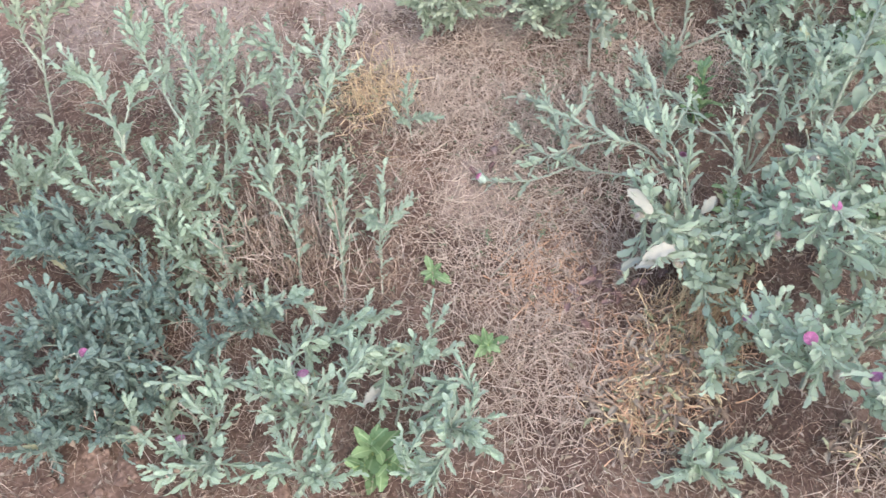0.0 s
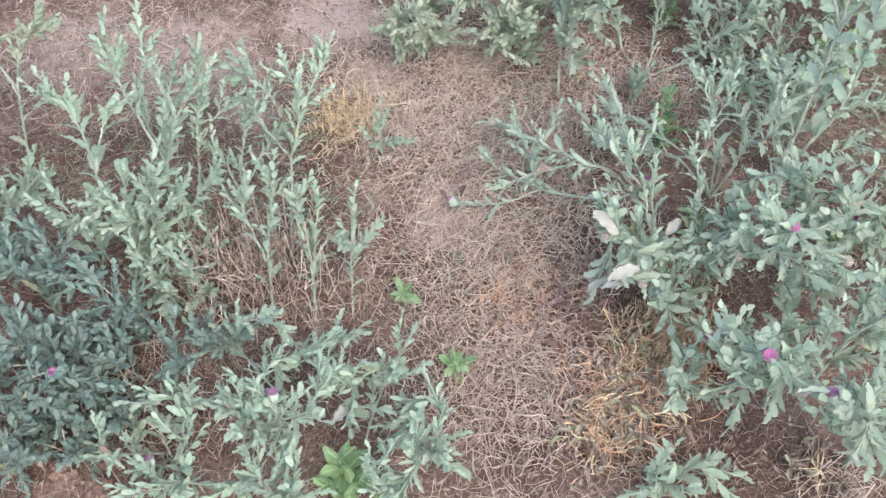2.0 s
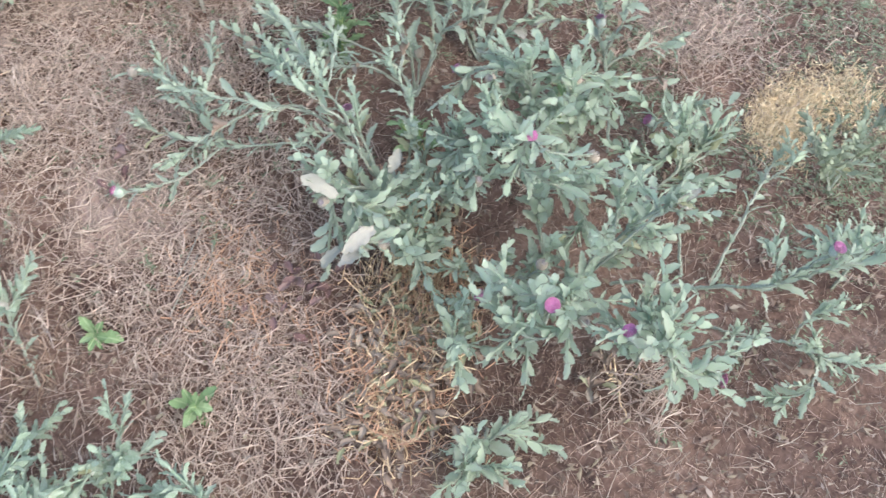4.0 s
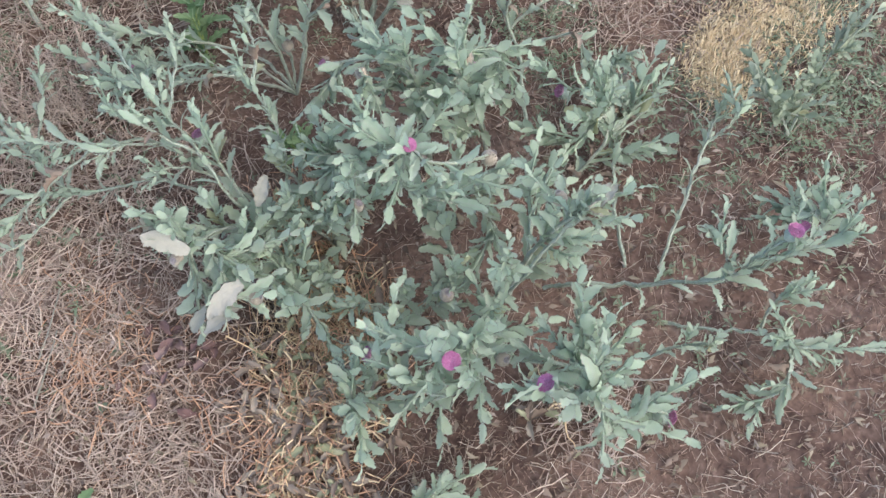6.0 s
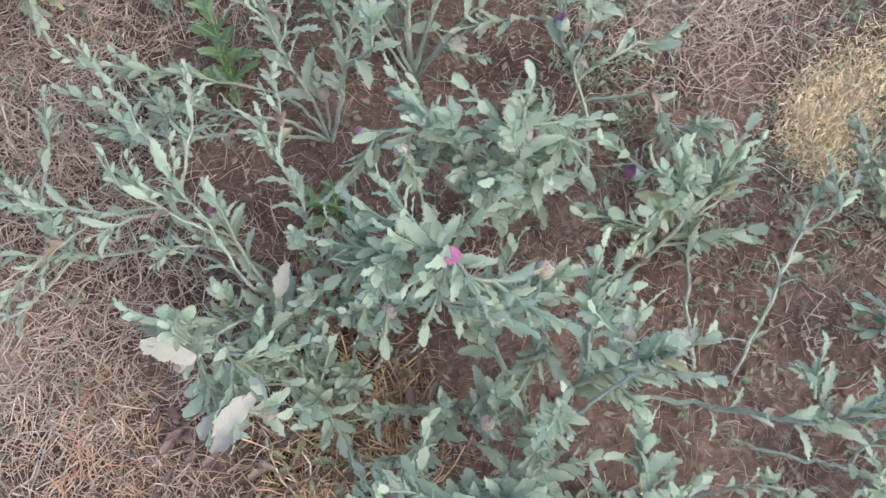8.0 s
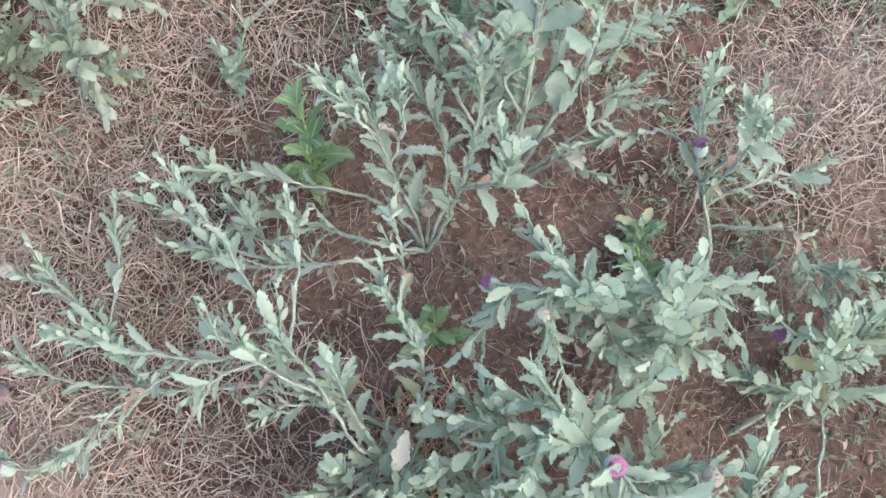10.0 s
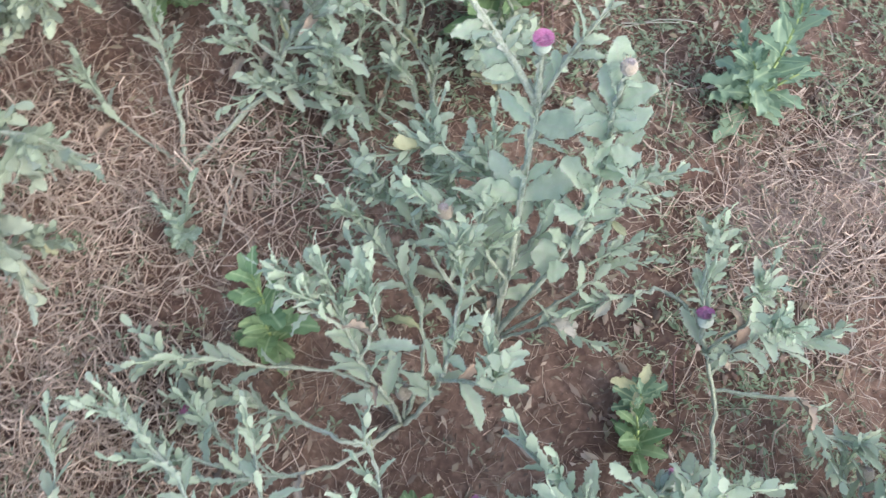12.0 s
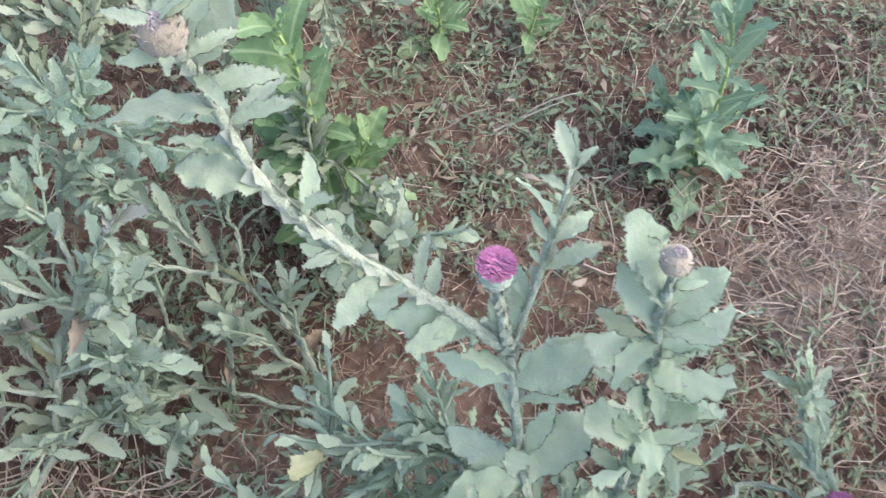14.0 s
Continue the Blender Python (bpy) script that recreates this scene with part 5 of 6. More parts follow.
tall_thistle(0.700, 1.361, [
    ([(0.700, 1.365, 0.000), (0.724, 1.400, 0.126), (0.755, 1.450, 0.220), (0.777, 1.485, 0.299)], 0.0042),
    ([(0.777, 1.485, 0.299), (0.767, 1.521, 0.330), (0.749, 1.559, 0.372), (0.736, 1.595, 0.424), (0.739, 1.617, 0.466), (0.732, 1.622, 0.508)], 0.0035),
    ([(0.777, 1.485, 0.299), (0.779, 1.497, 0.333), (0.781, 1.508, 0.376)], 0.0034),
    ([(0.777, 1.485, 0.299), (0.803, 1.493, 0.355), (0.848, 1.507, 0.382)], 0.0022),
    ([(0.700, 1.357, 0.000), (0.742, 1.369, 0.103), (0.783, 1.385, 0.170), (0.805, 1.410, 0.270), (0.808, 1.434, 0.360), (0.817, 1.446, 0.408)], 0.0036),
    ([(0.783, 1.385, 0.170), (0.815, 1.378, 0.200), (0.835, 1.390, 0.240)], 0.0026),
], [
    [(0.60, 0.748, 1.520, 0.204, ""), (0.60, 0.720, 1.477, 0.192, ""), (0.40, 0.721, 1.529, 0.140, ""), (0.60, 0.806, 1.426, 0.211, ""),
     (0.30, 0.716, 1.440, 0.090, ""), (0.30, 0.805, 1.412, 0.110, ""), (0.90, 0.812, 1.460, 0.294, ""), (0.90, 0.804, 1.440, 0.291, ""),
     (0.90, 0.757, 1.519, 0.282, ""), (0.20, 0.707, 1.416, 0.050, ""), (0.20, 0.754, 1.368, 0.061, ""), (0.50, 0.731, 1.451, 0.163, ""),],
    [(0.16, 0.747, 1.545, 0.322, ""), (0.16, 0.743, 1.530, 0.318, ""), (0.36, 0.721, 1.552, 0.355, ""), (0.52, 0.766, 1.586, 0.414, ""),
     (0.60, 0.718, 1.624, 0.430, ""), (0.56, 0.745, 1.604, 0.422, ""), (0.72, 0.758, 1.592, 0.451, ""), (0.76, 0.709, 1.638, 0.460, ""),
     (0.80, 0.760, 1.600, 0.468, ""), (0.84, 0.731, 1.640, 0.483, ""), (0.88, 0.742, 1.639, 0.496, ""), (0.88, 0.759, 1.627, 0.498, ""),
     (0.84, 0.767, 1.617, 0.486, ""), (0.96, 0.734, 1.639, 0.512, ""), (0.96, 0.750, 1.630, 0.513, ""), (1.00, 0.759, 1.616, 0.517, ""),
     (0.68, 0.726, 1.618, 0.443, ""), (1.00, 0.721, 1.634, 0.510, ""), (1.00, 0.744, 1.616, 0.510, ""), (0.96, 0.724, 1.612, 0.495, ""),
     (0.92, 0.717, 1.629, 0.492, ""), (0.88, 0.754, 1.609, 0.487, ""), (0.24, 0.782, 1.537, 0.346, ""), (0.44, 0.728, 1.573, 0.378, ""),],
    [(0.00, 0.804, 1.506, 0.312, ""), (0.20, 0.785, 1.509, 0.315, ""), (0.30, 0.807, 1.502, 0.330, ""),],
    [(0.60, 0.814, 1.513, 0.367, ""), (0.60, 0.833, 1.484, 0.371, ""), (0.90, 0.852, 1.525, 0.388, ""), (0.90, 0.855, 1.502, 0.386, ""),
     (0.90, 0.856, 1.517, 0.388, ""), (0.80, 0.832, 1.517, 0.377, ""), (0.50, 0.805, 1.503, 0.357, ""),],
    [(0.85, 0.822, 1.477, 0.394, ""), (0.85, 0.823, 1.466, 0.393, ""), (0.80, 0.836, 1.423, 0.388, ""), (0.75, 0.829, 1.405, 0.374, ""),
     (0.65, 0.823, 1.381, 0.346, ""), (0.60, 0.807, 1.378, 0.323, ""), (0.70, 0.785, 1.465, 0.344, ""), (0.75, 0.822, 1.450, 0.370, ""),
     (0.55, 0.754, 1.439, 0.286, ""), (0.50, 0.790, 1.374, 0.283, ""), (0.90, 0.815, 1.427, 0.395, ""), (0.70, 0.791, 1.402, 0.345, ""),
     (0.80, 0.807, 1.468, 0.376, ""), (0.25, 0.774, 1.356, 0.193, ""), (0.25, 0.757, 1.419, 0.185, ""), (0.45, 0.755, 1.426, 0.254, ""),
     (0.80, 0.804, 1.406, 0.374, ""), (0.60, 0.778, 1.433, 0.309, ""),],
    [(0.50, 0.816, 1.355, 0.204, "yellow"), (0.80, 0.842, 1.363, 0.234, ""), (1.00, 0.845, 1.377, 0.247, ""), (0.50, 0.798, 1.356, 0.198, ""),
     (1.00, 0.845, 1.403, 0.246, ""), (0.30, 0.777, 1.377, 0.188, ""),],
], [(1, 0.016, 1), (2, 0.0175, 0), (3, 0.006, 1), (4, 0.014, 1)])

# ---- dry litter ----
BARE = [(0.02, 1.29, 0.08), (-0.17, 1.73, 0.10), (-0.59, 0.67, 0.10), (-0.28, 1.92, 0.15)]
THIN = [(0.45, 1.36, 0.08), (-0.59, 0.92, 0.2), (0.70, 1.25, 0.16), (0.88, 0.76, 0.2), (0.5, 1.0, 0.1)]


def litter(name, n, seed, lengths, thick, mat, label, lift, spot=None, kinks=2):
    """Thin bent straws lying at random over the soil, in one mesh; spot: x, y and spread of a tangled patch."""
    g = np.random.default_rng(seed)
    x, y = g.uniform(-1.3, 1.9, n), g.uniform(0.1, 2.6, n)
    if spot:
        x, y = g.normal(spot[0], spot[2], n), g.normal(spot[1], spot[2], n)
    edge = np.maximum(np.abs(x - 0.3) - 1.3, np.abs(y - 1.35) - 0.95)
    w = np.clip(1 - edge / 0.3, 0, 1) * np.where(edge > 0, 0.8, 1.0)
    for bx, by, br in BARE:
        w *= 1 - 0.85 * np.exp(-((x - bx) ** 2 + (y - by) ** 2) / br ** 2)
    for bx, by, br in THIN:
        w *= 1 - 0.38 * np.exp(-((x - bx) ** 2 + (y - by) ** 2) / br ** 2)
    patch = 0.8 + 0.2 * np.sin(9 * x + 2 * np.sin(7 * y)) * np.sin(8 * y + 1.3 + np.sin(5 * x))
    ok = g.random(n) < (w * patch if not spot else np.ones(n))
    x, y = x[ok], y[ok]
    n, rings = len(x), kinks + 1
    size = lengths[0] + (lengths[1] - lengths[0]) * g.random(n) ** (2.4 if not spot else 1.0)
    a = g.uniform(0, 2 * np.pi, n)
    bend = g.normal(0, 0.45, n)
    t = g.uniform(*thick, n)
    ux, uy = np.cos(a)[:, None], np.sin(a)[:, None]
    u = np.linspace(-0.5, 0.5, rings)[None]
    bow = (1 - 4 * u * u) * (bend * size * 0.3)[:, None]
    bow = bow + g.normal(0, 0.09, (n, rings)) * size[:, None]
    px = x[:, None] + ux * size[:, None] * u - uy * bow
    py = y[:, None] + uy * size[:, None] * u + ux * bow
    gz = np.array([ground_z(i, j) for i, j in zip(x, y)])
    pz = g.gamma(1.3, lift, (n, rings)) + gz[:, None] + 0.001
    taper = np.linspace(1.0, 0.45, rings)
    co = np.zeros((n, rings, 3, 3))
    for k, (sx, sz) in enumerate(((-1, 0), (1, 0), (0, 1.2))):
        co[:, :, k, 0] = px - uy * sx * t[:, None] * taper
        co[:, :, k, 1] = py + ux * sx * t[:, None] * taper
        co[:, :, k, 2] = pz + sz * t[:, None] * taper
    f = np.array([(s * 3 + k, s * 3 + (k + 1) % 3, s * 3 + 3 + (k + 1) % 3, s * 3 + 3 + k) for s in range(kinks) for k in range(3)])
    faces = (f[None] + 3 * rings * np.arange(n)[:, None, None]).reshape(-1)
    me = bpy.data.meshes.new(name)
    me.vertices.add(n * 3 * rings)
    me.vertices.foreach_set("co", co.reshape(-1))
    me.loops.add(len(faces))
    me.loops.foreach_set("vertex_index", faces.astype(np.int32))
    me.polygons.add(n * 3 * kinks)
    me.polygons.foreach_set("loop_start", np.arange(n * 3 * kinks, dtype=np.int32) * 4)
    me.update(calc_edges=True)
    me.validate()
    me.materials.append(mat)
    return tagged(new(name, me), label, "dry grass" if spot else "litter", kind="stuff")


litter("straw_litter", 110000, 3, (0.005, 0.034), (0.00025, 0.0008), M_STRAW, "pale tan dry straw strewn over the soil", 0.006, kinks=1)
litter("long_straw", 21000, 13, (0.02, 0.08), (0.00025, 0.0007), M_BLEACHED, "bleached thin grass stalks strewn over the soil", 0.008, kinks=3)
litter("chaff", 48000, 4, (0.003, 0.014), (0.0005, 0.0016), M_CHAFF, "brown crumbled chaff and broken stalk bits", 0.003, kinks=1)


def scraps(name, n, seed, sizes, flat, mat, label, kind_of):
    """Small ragged bits lying on the soil, far too many to count: creased scraps of leaf, or lumps where flat is 0."""
    g = np.random.default_rng(seed)
    x, y = g.uniform(-1.15, 1.7, n), g.uniform(0.35, 2.35, n)
    size = sizes[0] + (sizes[1] - sizes[0]) * g.random(n) ** 2.5
    gz = np.array([ground_z(i, j) for i, j in zip(x, y)])
    a = g.uniform(0, 6.283, n)[:, None] + np.array([0, 1.6, 3.1, 4.7])[None] + g.normal(0, 0.35, (n, 4))
    rad = size[:, None] * g.uniform(0.25, 0.6, (n, 4)) * np.array([1.5, 0.6, 1.5, 0.6])[None]
    co = np.zeros((n, 5, 3))
    co[:, :4, 0], co[:, :4, 1] = x[:, None] + rad * np.cos(a), y[:, None] + rad * np.sin(a)
    rise = g.uniform(0, 0.4, (n, 4)) * size[:, None] if flat else np.zeros((n, 4)) - 0.001
    co[:, :4, 2] = gz[:, None] + 0.002 + rise + (g.gamma(1.2, 0.003, n)[:, None] if flat else 0)
    co[:, 4, 0], co[:, 4, 1] = x, y
    co[:, 4, 2] = gz + (co[:, :4, 2].mean(1) - gz + size * g.uniform(-0.1, 0.25, n) if flat else size * g.uniform(0.3, 0.6, n))
    f = np.array([(0, 1, 4), (1, 2, 4), (2, 3, 4), (3, 0, 4)])
    faces = (f[None] + 5 * np.arange(n)[:, None, None]).reshape(-1)
    me = bpy.data.meshes.new(name)
    me.vertices.add(n * 5)
    me.vertices.foreach_set("co", co.reshape(-1))
    me.loops.add(len(faces))
    me.loops.foreach_set("vertex_index", faces.astype(np.int32))
    me.polygons.add(n * 4)
    me.polygons.foreach_set("loop_start", np.arange(n * 4, dtype=np.int32) * 3)
    me.update(calc_edges=True)
    me.validate()
    me.materials.append(mat)
    return tagged(new(name, me), label, kind_of, kind="stuff")


scraps("leaf_scraps", 38000, 21, (0.003, 0.016), 1, M_FLAKE, "brown and grey crumbled leaf scraps on the soil", "litter")
scraps("soil_crumbs", 24000, 22, (0.002, 0.009), 0, M_SOIL, "small crumbs of dry brown earth", "soil")


PATCHES = [  # x, y, spread, straws, height, material
    (-0.23, 1.58, 0.05, 260, 0.014, M_YELLOW), (0.24, 1.50, 0.06, 300, 0.016, M_TAN), (0.52, 1.68, 0.06, 250, 0.012, M_TAN),
    (1.15, 1.01, 0.03, 420, 0.010, M_CREAM), (1.19, 1.04, 0.03, 420, 0.010, M_CREAM), (1.25, 1.03, 0.04, 420, 0.010, M_CREAM), (1.33, 1.02, 0.04, 260, 0.010, M_CREAM), (1.12, 0.97, 0.02, 160, 0.010, M_CREAM),
    (0.34, 0.88, 0.055, 190, 0.012, M_ORANGE), (0.34, 0.91, 0.04, 110, 0.012, M_YELLOW), (0.28, 0.79, 0.05, 130, 0.010, M_ORANGE), (0.28, 0.77, 0.04, 80, 0.010, M_YELLOW), (0.40, 0.96, 0.035, 120, 0.015, M_YELLOW),
    (0.14, 1.09, 0.065, 150, 0.008, M_ORANGE), (0.64, 0.66, 0.04, 120, 0.016, M_TAN),
    (-0.35, 1.15, 0.06, 260, 0.030, M_TAN), (0.43, 0.94, 0.04, 260, 0.018, M_ORANGE), (0.40, 0.99, 0.03, 160, 0.02, M_YELLOW), (0.45, 1.11, 0.035, 200, 0.018, M_ORANGE),
    (-0.49, 0.87, 0.12, 260, 0.020, M_TAN), (-0.04, 1.47, 0.10, 600, 0.008, M_TAN), (0.08, 1.19, 0.13, 1300, 0.006, M_TAN), (0.12, 0.89, 0.11, 1100, 0.006, M_TAN), (0.01, 1.69, 0.13, 900, 0.006, M_TAN), (1.14, 1.27, 0.10, 900, 0.008, M_TAN), (0.35, 1.72, 0.08, 500, 0.008, M_TAN), (0.18, 1.36, 0.12, 550, 0.006, M_TAN), (0.16, 1.56, 0.12, 550, 0.006, M_TAN), (0.12, 1.92, 0.15, 900, 0.006, M_TAN), (-0.24, 1.82, 0.12, 400, 0.006, M_TAN), (-0.6, 1.7, 0.14, 450, 0.008, M_TAN), (-0.85, 1.85, 0.14, 300, 0.008, M_TAN), (-0.08, 1.58, 0.07, 350, 0.012, M_TAN),
]
KINDS = {M_CREAM: "fine cream-coloured dead grass on the soil", M_YELLOW: "tangled bleached yellow dead grass on the soil", M_ORANGE: "tangled orange-brown withered grass on the soil", M_TAN: "tangled tan dry grass stalks on the soil"}
for i, (x, y, spread, straws, height, mat) in enumerate(PATCHES):
    fine = mat is M_CREAM
    litter("dry_grass", straws * (3 if fine else 1), 900 + i, (0.005, 0.022) if fine else (0.02, 0.08), (0.0005, 0.0013), mat, KINDS[mat], 0.005 if fine else height, (x, y, spread), kinks=2 if fine else 3)


def fallen_leaves(x, y, spread, n, meshes, label, seed):
    r = random.Random(seed)
    for _ in range(n):
        px, py = r.gauss(x, spread), r.gauss(y, spread)
        ob = new("fallen_leaf", r.choice(meshes))
        a = r.random() * 6.283
        ob.matrix_world = axes((px, py, ground_z(px, py) + r.uniform(0.008, 0.02)), (math.cos(a), math.sin(a), r.uniform(-0.1, 0.3)), (r.uniform(-0.4, 0.4), r.uniform(-0.4, 0.4), 1), r.uniform(0.016, 0.036))
        tagged(ob, label, "leaf", group="fallen leaves")


fallen_leaves(0.456, 0.94, 0.035, 26, DRIES, "curled orange-brown dead leaf lying under a thistle", 1)
fallen_leaves(0.45, 1.11, 0.04, 18, DRIES, "curled orange-brown dead leaf lying under a thistle", 2)
fallen_leaves(0.33, 0.86, 0.05, 18, DRIES, "curled orange-brown dead leaf lying under a thistle", 3)
fallen_leaves(0.24, 1.05, 0.03, 12, DUSKY, "dull purplish brown dead leaf on the litter", 4)
fallen_leaves(0.03, 1.37, 0.03, 8, DUSKY, "dull purplish brown dead leaf on the litter", 5)
fallen_leaves(-0.46, 1.54, 0.06, 14, DUSKY, "dull purplish brown dead leaf on the litter", 6)
fallen_leaves(0.43, 0.93, 0.03, 16, YELLOWS, "pale yellow withered leaf lying under a thistle", 8)
fallen_leaves(0.35, 0.86, 0.04, 8, YELLOWS, "pale yellow withered leaf lying under a thistle", 9)
fallen_leaves(0.22, 1.00, 0.06, 8, DUSKY, "dull purplish brown dead leaf on the litter", 10)
fallen_leaves(0.54, 1.68, 0.08, 16, DRIES, "curled tan dead leaf on the litter", 7)


def low_weeds(name, spots, seed, label):
    """Small leaves close over the soil, far too many to count."""
    g = random.Random(seed)
    verts, faces = [], []
    for x, y, s, n in spots:
        for _ in range(n // 4):
            px, py = g.gauss(x, s), g.gauss(y, s)
            foot, turn, tall = Vector((px, py, ground_z(px, py) + 0.002)), g.random() * 6.283, g.uniform(0.004, 0.022)
            for k in range(g.randrange(3, 8)):
                a, size = turn + k * 2.4 + g.uniform(-0.4, 0.4), g.uniform(0.004, 0.010) + 0.010 * g.random() ** 3
                d = Vector((math.cos(a), math.sin(a), g.uniform(0.0, 0.7))).normalized()
                t = Vector((-d.y, d.x, g.uniform(-0.3, 0.3))) * size * g.uniform(0.08, 0.2)
                p = foot + Vector((0, 0, tall * g.random()))
                q, tip = p + d * size * 0.55, p + d * size - Vector((0, 0, size * g.uniform(0.1, 0.4)))
                m = len(verts)
                verts += [p, q - t, q - Vector((0, 0, 0.0012)), q + t, tip]
                faces += [(m, m + 1, m + 2), (m, m + 2, m + 3), (m + 1, m + 4, m + 2), (m + 2, m + 4, m + 3)]
    return tagged(new(name, mesh(name, verts, faces, M_LOW)), label, "weeds", kind="stuff")


low_weeds("low_weeds", [(0.66, 1.66, 0.08, 600), (0.78, 1.74, 0.08, 500), (0.62, 1.53, 0.07, 350), (0.95, 1.45, 0.08, 300), (-0.45, 1.22, 0.13, 1500), (-0.72, 1.38, 0.15, 1300), (-0.3, 1.45, 0.1, 700), (-0.55, 1.6, 0.15, 700), (0.25, 1.38, 0.12, 465), (0.12, 1.22, 0.10, 232), (0.15, 1.50, 0.10, 372), (0.92, 0.70, 0.12, 465), (0.92, 1.16, 0.07, 700), (1.0, 0.92, 0.08, 372), (1.45, 1.39, 0.11, 3000), (1.32, 1.57, 0.12, 2200), (1.08, 1.71, 0.10, 558), (1.27, 1.33, 0.05, 300), (0.85, 1.67, 0.07, 400), (1.00, 1.58, 0.06, 450), (1.4, 1.1, 0.1, 1800), (1.32, 0.90, 0.07, 1500), (1.2, 0.87, 0.06, 1200), (1.04, 1.0, 0.05, 300), (0.25, 1.66, 0.1, 558), (0.97, 1.27, 0.06, 600), (1.10, 1.60, 0.09, 700), (0.95, 1.77, 0.10, 600), (1.20, 1.80, 0.14, 1600), (1.52, 1.65, 0.14, 2200)], 5, "low grey-green weeds among the dry litter")


def withered_weed(x, y, reach, stems, seed):
    """A dead plant: thin curling stems low over the soil, with shrivelled leaves."""
    r = random.Random(seed)
    root = new("withered_weed")
    root.location = (x, y, ground_z(x, y))
    tagged(root, "withered yellow-orange weed with curled dead stems", "weed", group="withered weeds")
    for _ in range(stems):
        a, p = r.random() * 6.283, Vector((r.gauss(0, 0.006), r.gauss(0, 0.006), 0))
        line = [p]
        for k in range(7):
            a += r.uniform(-0.8, 0.8)
            p = p + Vector((math.cos(a), math.sin(a), r.uniform(0.1, 0.9) * (1 - k / 5))) * reach / 7
            p.z = max(p.z, 0.004)
            line.append(p)
        mat = r.choice((M_ORANGE, M_YELLOW, M_CREAM))
        stem = child("stem", mesh("stem", *tube(line, [0.0018 - 0.00015 * k for k in range(8)], 4), mat), root)
        for k in range(r.randrange(2, 5)):
            q = line[r.randrange(2, 8)]
            w = r.random() * 6.283
            child("leaf", r.choice(DRIES + YELLOWS[:2]), stem, axes(q, (math.cos(w), math.sin(w), 0.3), (r.uniform(-0.5, 0.5), 0.2, 1), r.uniform(0.014, 0.03)))
    return root


for i, (x, y, reach, stems) in enumerate(((0.33, 0.83, 0.10, 26), (0.34, 0.89, 0.10, 26), (0.39, 0.96, 0.08, 22), (0.27, 0.76, 0.09, 16), (0.45, 1.10, 0.08, 16), (0.28, 0.83, 0.08, 14), (0.46, 0.97, 0.07, 14), (-0.23, 1.58, 0.09, 16), (0.62, 0.70, 0.07, 7))):
    withered_weed(x, y, reach, stems, 70 + i)


def soil_clod(x, y, size, seed):
    """A crumbly lump of dry earth."""
    bm = bmesh.new()
    bmesh.ops.create_icosphere(bm, subdivisions=3, radius=size)
    off = Vector((seed * 3.1, seed * 1.7, 0))
    for v in bm.verts:
        c = v.co / size
        v.co *= 1 + 0.5 * noise.noise(c * 1.3 + off) + 0.22 * noise.noise(c * 4 + off)
        v.co.z *= 0.7
    me = bpy.data.meshes.new("soil_clod")
    bm.to_mesh(me)
    bm.free()
    me.materials.append(M_SOIL)
    ob = new("soil_clod", me)
    ob.location = (x, y, ground_z(x, y) + size * 0.3)
    return tagged(ob, "crumbly brown clod of dry earth on the ground", "clod", group="soil clods")


def dead_weed(x, y, height, stems, seed):
    """A clump of thin brittle upright stalks, dead and forked."""
    r = random.Random(seed)
    root = new("dead_weed")
    root.location = (x, y, ground_z(x, y) - 0.004)
    tagged(root, "clump of thin brown brittle dead stalks standing among thistles", "weed", group="dead stalk clumps")
    for _ in range(stems):
        lean, p = Vector((r.gauss(0, 0.35), r.gauss(0, 0.35), 1)), Vector((r.gauss(0, 0.02), r.gauss(0, 0.02), 0))
        long = height * r.uniform(0.4, 1.1)
        line = [p + lean * long * k / 5 + Vector((r.gauss(0, 0.003), r.gauss(0, 0.003), 0)) * k for k in range(6)]
        shapes = [(*tube(line, [0.0013 - 0.00015 * k for k in range(6)], 4), None)]
        for k in range(r.randrange(0, 4)):
            q = line[r.randrange(2, 5)]
            w = Vector((r.gauss(0, 1), r.gauss(0, 1), r.uniform(0.2, 1.2))).normalized() * long * r.uniform(0.15, 0.4)
            shapes.append((*tube([q, q + w * 0.5 + Vector((0, 0, 0.004)), q + w], [0.0009, 0.0007, 0.0004], 4), None))
        child("stalk", mesh("stalk", *joined(shapes), r.choice((M_BROWN, M_BROWN, M_TAN))), root)
    return root


r = random.Random(58)
for i in range(26):
    dead_weed(r.uniform(-0.48, -0.12), r.uniform(0.97, 1.2), r.uniform(0.09, 0.17), r.randrange(4, 8), 300 + i)
for i, (x, y, h) in enumerate(((0.31, 1.1, 0.07), (0.28, 1.42, 0.06), (0.52, 1.1, 0.1), (0.4, 1.27, 0.09), (0.64, 1.05, 0.1), (-0.75, 1.3, 0.14), (-0.9, 1.25, 0.12), (0.95, 0.8, 0.05), (1.02, 0.72, 0.05))):
    dead_weed(x, y, h, 6, 400 + i)

r = random.Random(31)
for i in range(26):
    soil_clod(r.gauss(-0.60, 0.09), r.gauss(0.675, 0.06), r.uniform(0.006, 0.02), i)
for i in range(14):
    soil_clod(r.uniform(0.7, 1.0), r.uniform(0.9, 1.3), r.uniform(0.003, 0.009), 40 + i)


# ---- loose dry stalks lying on the litter ----


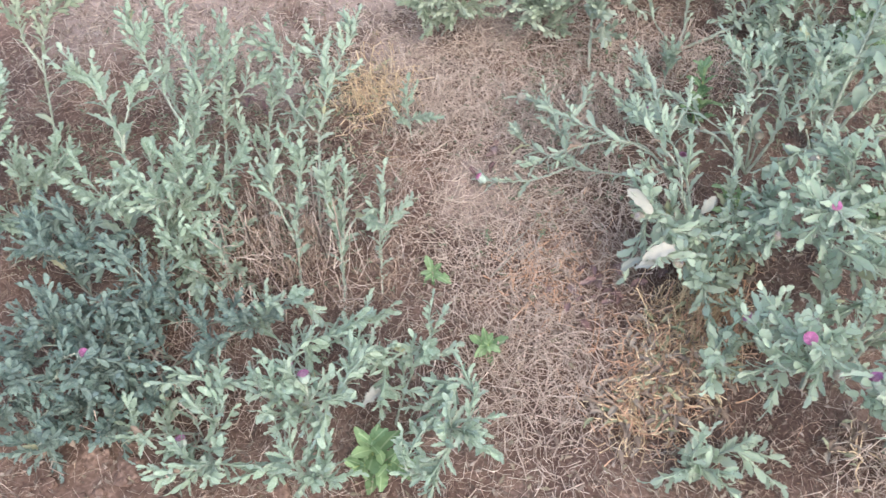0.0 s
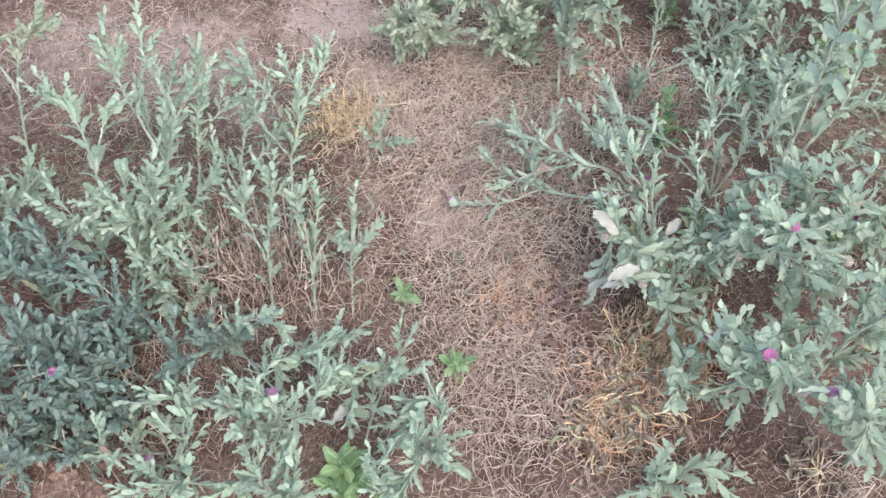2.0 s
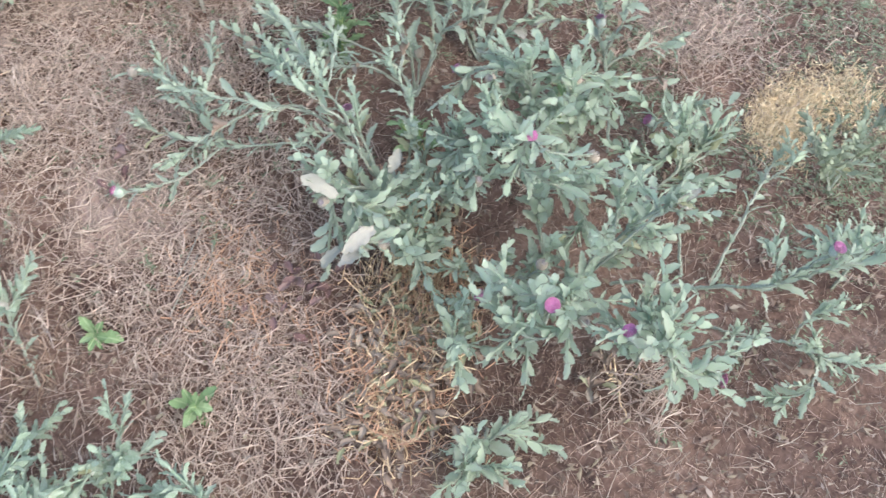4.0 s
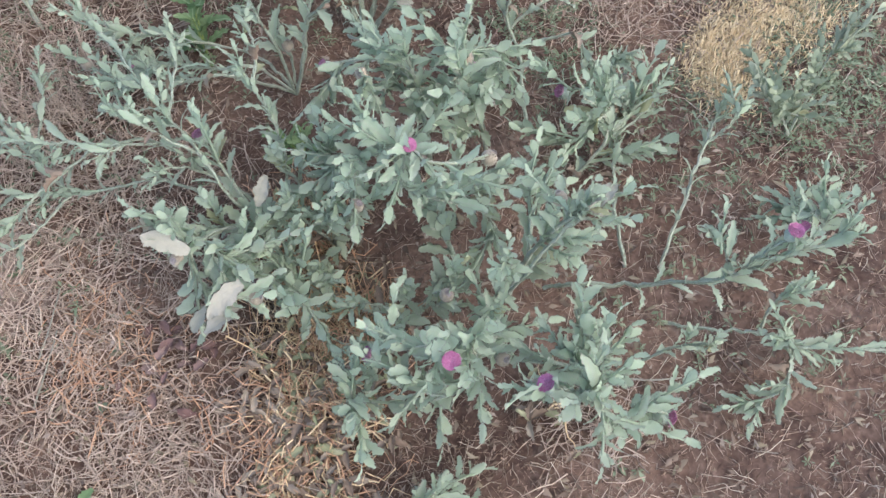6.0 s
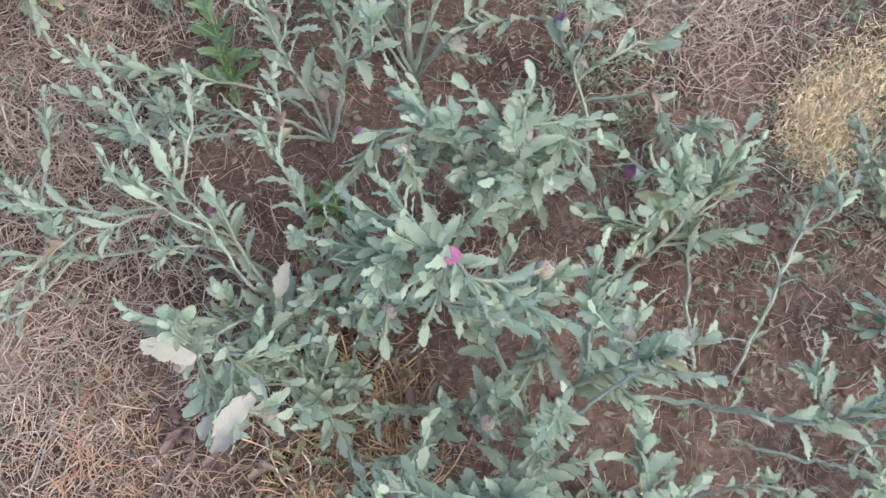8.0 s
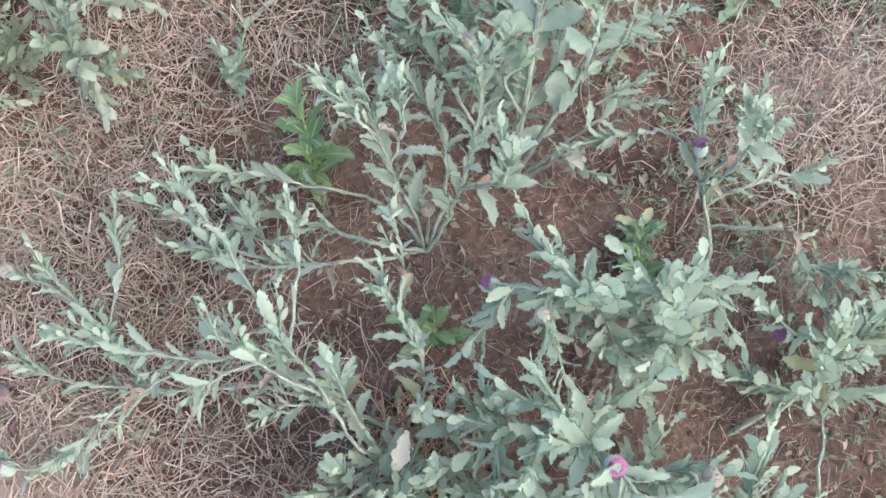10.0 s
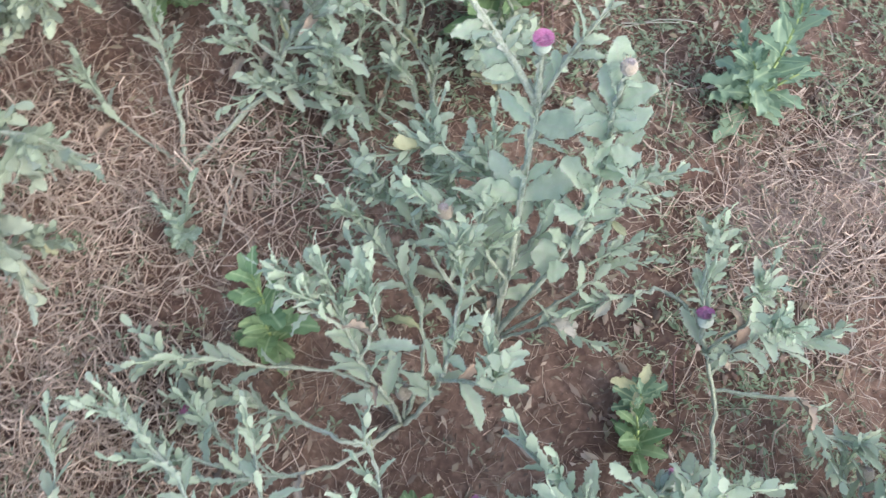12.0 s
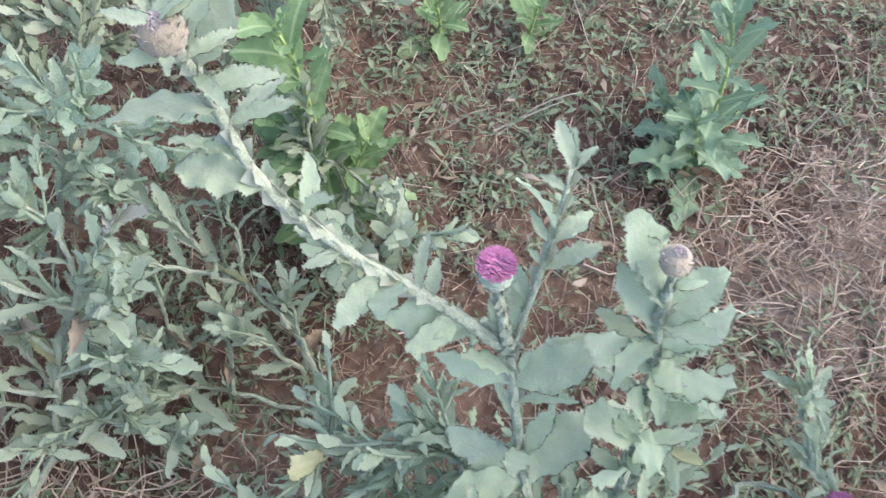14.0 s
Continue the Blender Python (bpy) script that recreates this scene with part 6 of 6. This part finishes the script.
def dry_stalk(x0, y0, x1, y1, z, thick, mat, label, seed):
    r = random.Random(seed)
    a, b = Vector((x0, y0, ground_z(x0, y0) + 0.008)), Vector((x1, y1, ground_z(x1, y1) + z))
    side = Vector((-(b - a).y, (b - a).x, 0)) * r.uniform(-0.08, 0.08)
    line = [a.lerp(b, k / 6) + side * math.sin(math.pi * k / 6) + Vector((0, 0, r.uniform(-0.002, 0.002))) for k in range(7)]
    ob = new("dry_stalk", mesh("dry_stalk", *tube(line, [thick * (1 - 0.08 * k) for k in range(7)], 6), mat))
    return tagged(ob, label, "stalk", group="dry stalks")


PALE_STALK, RED_STALK = "bleached dry stalk lying on the litter", "thin reddish-brown dry stalk leaning over the weeds"
dry_stalk(0.130, 1.162, 0.075, 1.085, 0.008, 0.0022, M_PALE, PALE_STALK, 0)
dry_stalk(0.984, 1.717, 0.913, 1.562, 0.050, 0.0011, M_DUSKY, RED_STALK, 1)
dry_stalk(1.048, 1.623, 1.136, 1.581, 0.020, 0.0012, M_PALE, PALE_STALK, 2)
dry_stalk(0.494, 1.705, 0.596, 1.754, 0.010, 0.0015, M_PALE, PALE_STALK, 3)
dry_stalk(0.527, 1.682, 0.471, 1.606, 0.010, 0.0016, M_PALE, PALE_STALK, 4)
dry_stalk(0.524, 1.674, 0.553, 1.664, 0.010, 0.0016, M_PALE, PALE_STALK, 5)
dry_stalk(0.950, 1.325, 0.996, 1.281, 0.010, 0.0014, M_PALE, PALE_STALK, 6)
dry_stalk(0.538, 1.681, 0.466, 1.605, 0.010, 0.0018, M_PALE, PALE_STALK, 7)
dry_stalk(0.868, 1.232, 0.831, 1.166, 0.010, 0.0014, M_DUSKY, RED_STALK, 8)
dry_stalk(1.236, 1.380, 1.271, 1.372, 0.020, 0.0013, M_PALE, PALE_STALK, 9)
dry_stalk(1.283, 1.274, 1.286, 1.215, 0.020, 0.0018, M_PALE, PALE_STALK, 10)
dry_stalk(0.029, 1.066, 0.100, 1.142, 0.020, 0.0014, M_PALE, PALE_STALK, 11)
dry_stalk(0.058, 1.123, 0.126, 1.193, 0.020, 0.0014, M_PALE, PALE_STALK, 12)
dry_stalk(0.694, 0.695, 0.763, 0.644, 0.020, 0.0018, M_PALE, PALE_STALK, 13)
dry_stalk(0.838, 0.691, 0.867, 0.524, 0.010, 0.0013, M_DUSKY, RED_STALK, 14)
dry_stalk(0.805, 1.189, 0.876, 1.241, 0.030, 0.0012, M_DUSKY, RED_STALK, 15)
dry_stalk(0.988, 1.699, 0.930, 1.598, 0.040, 0.0010, M_DUSKY, RED_STALK, 16)
dry_stalk(1.049, 1.628, 1.110, 1.589, 0.030, 0.0012, M_PALE, PALE_STALK, 17)
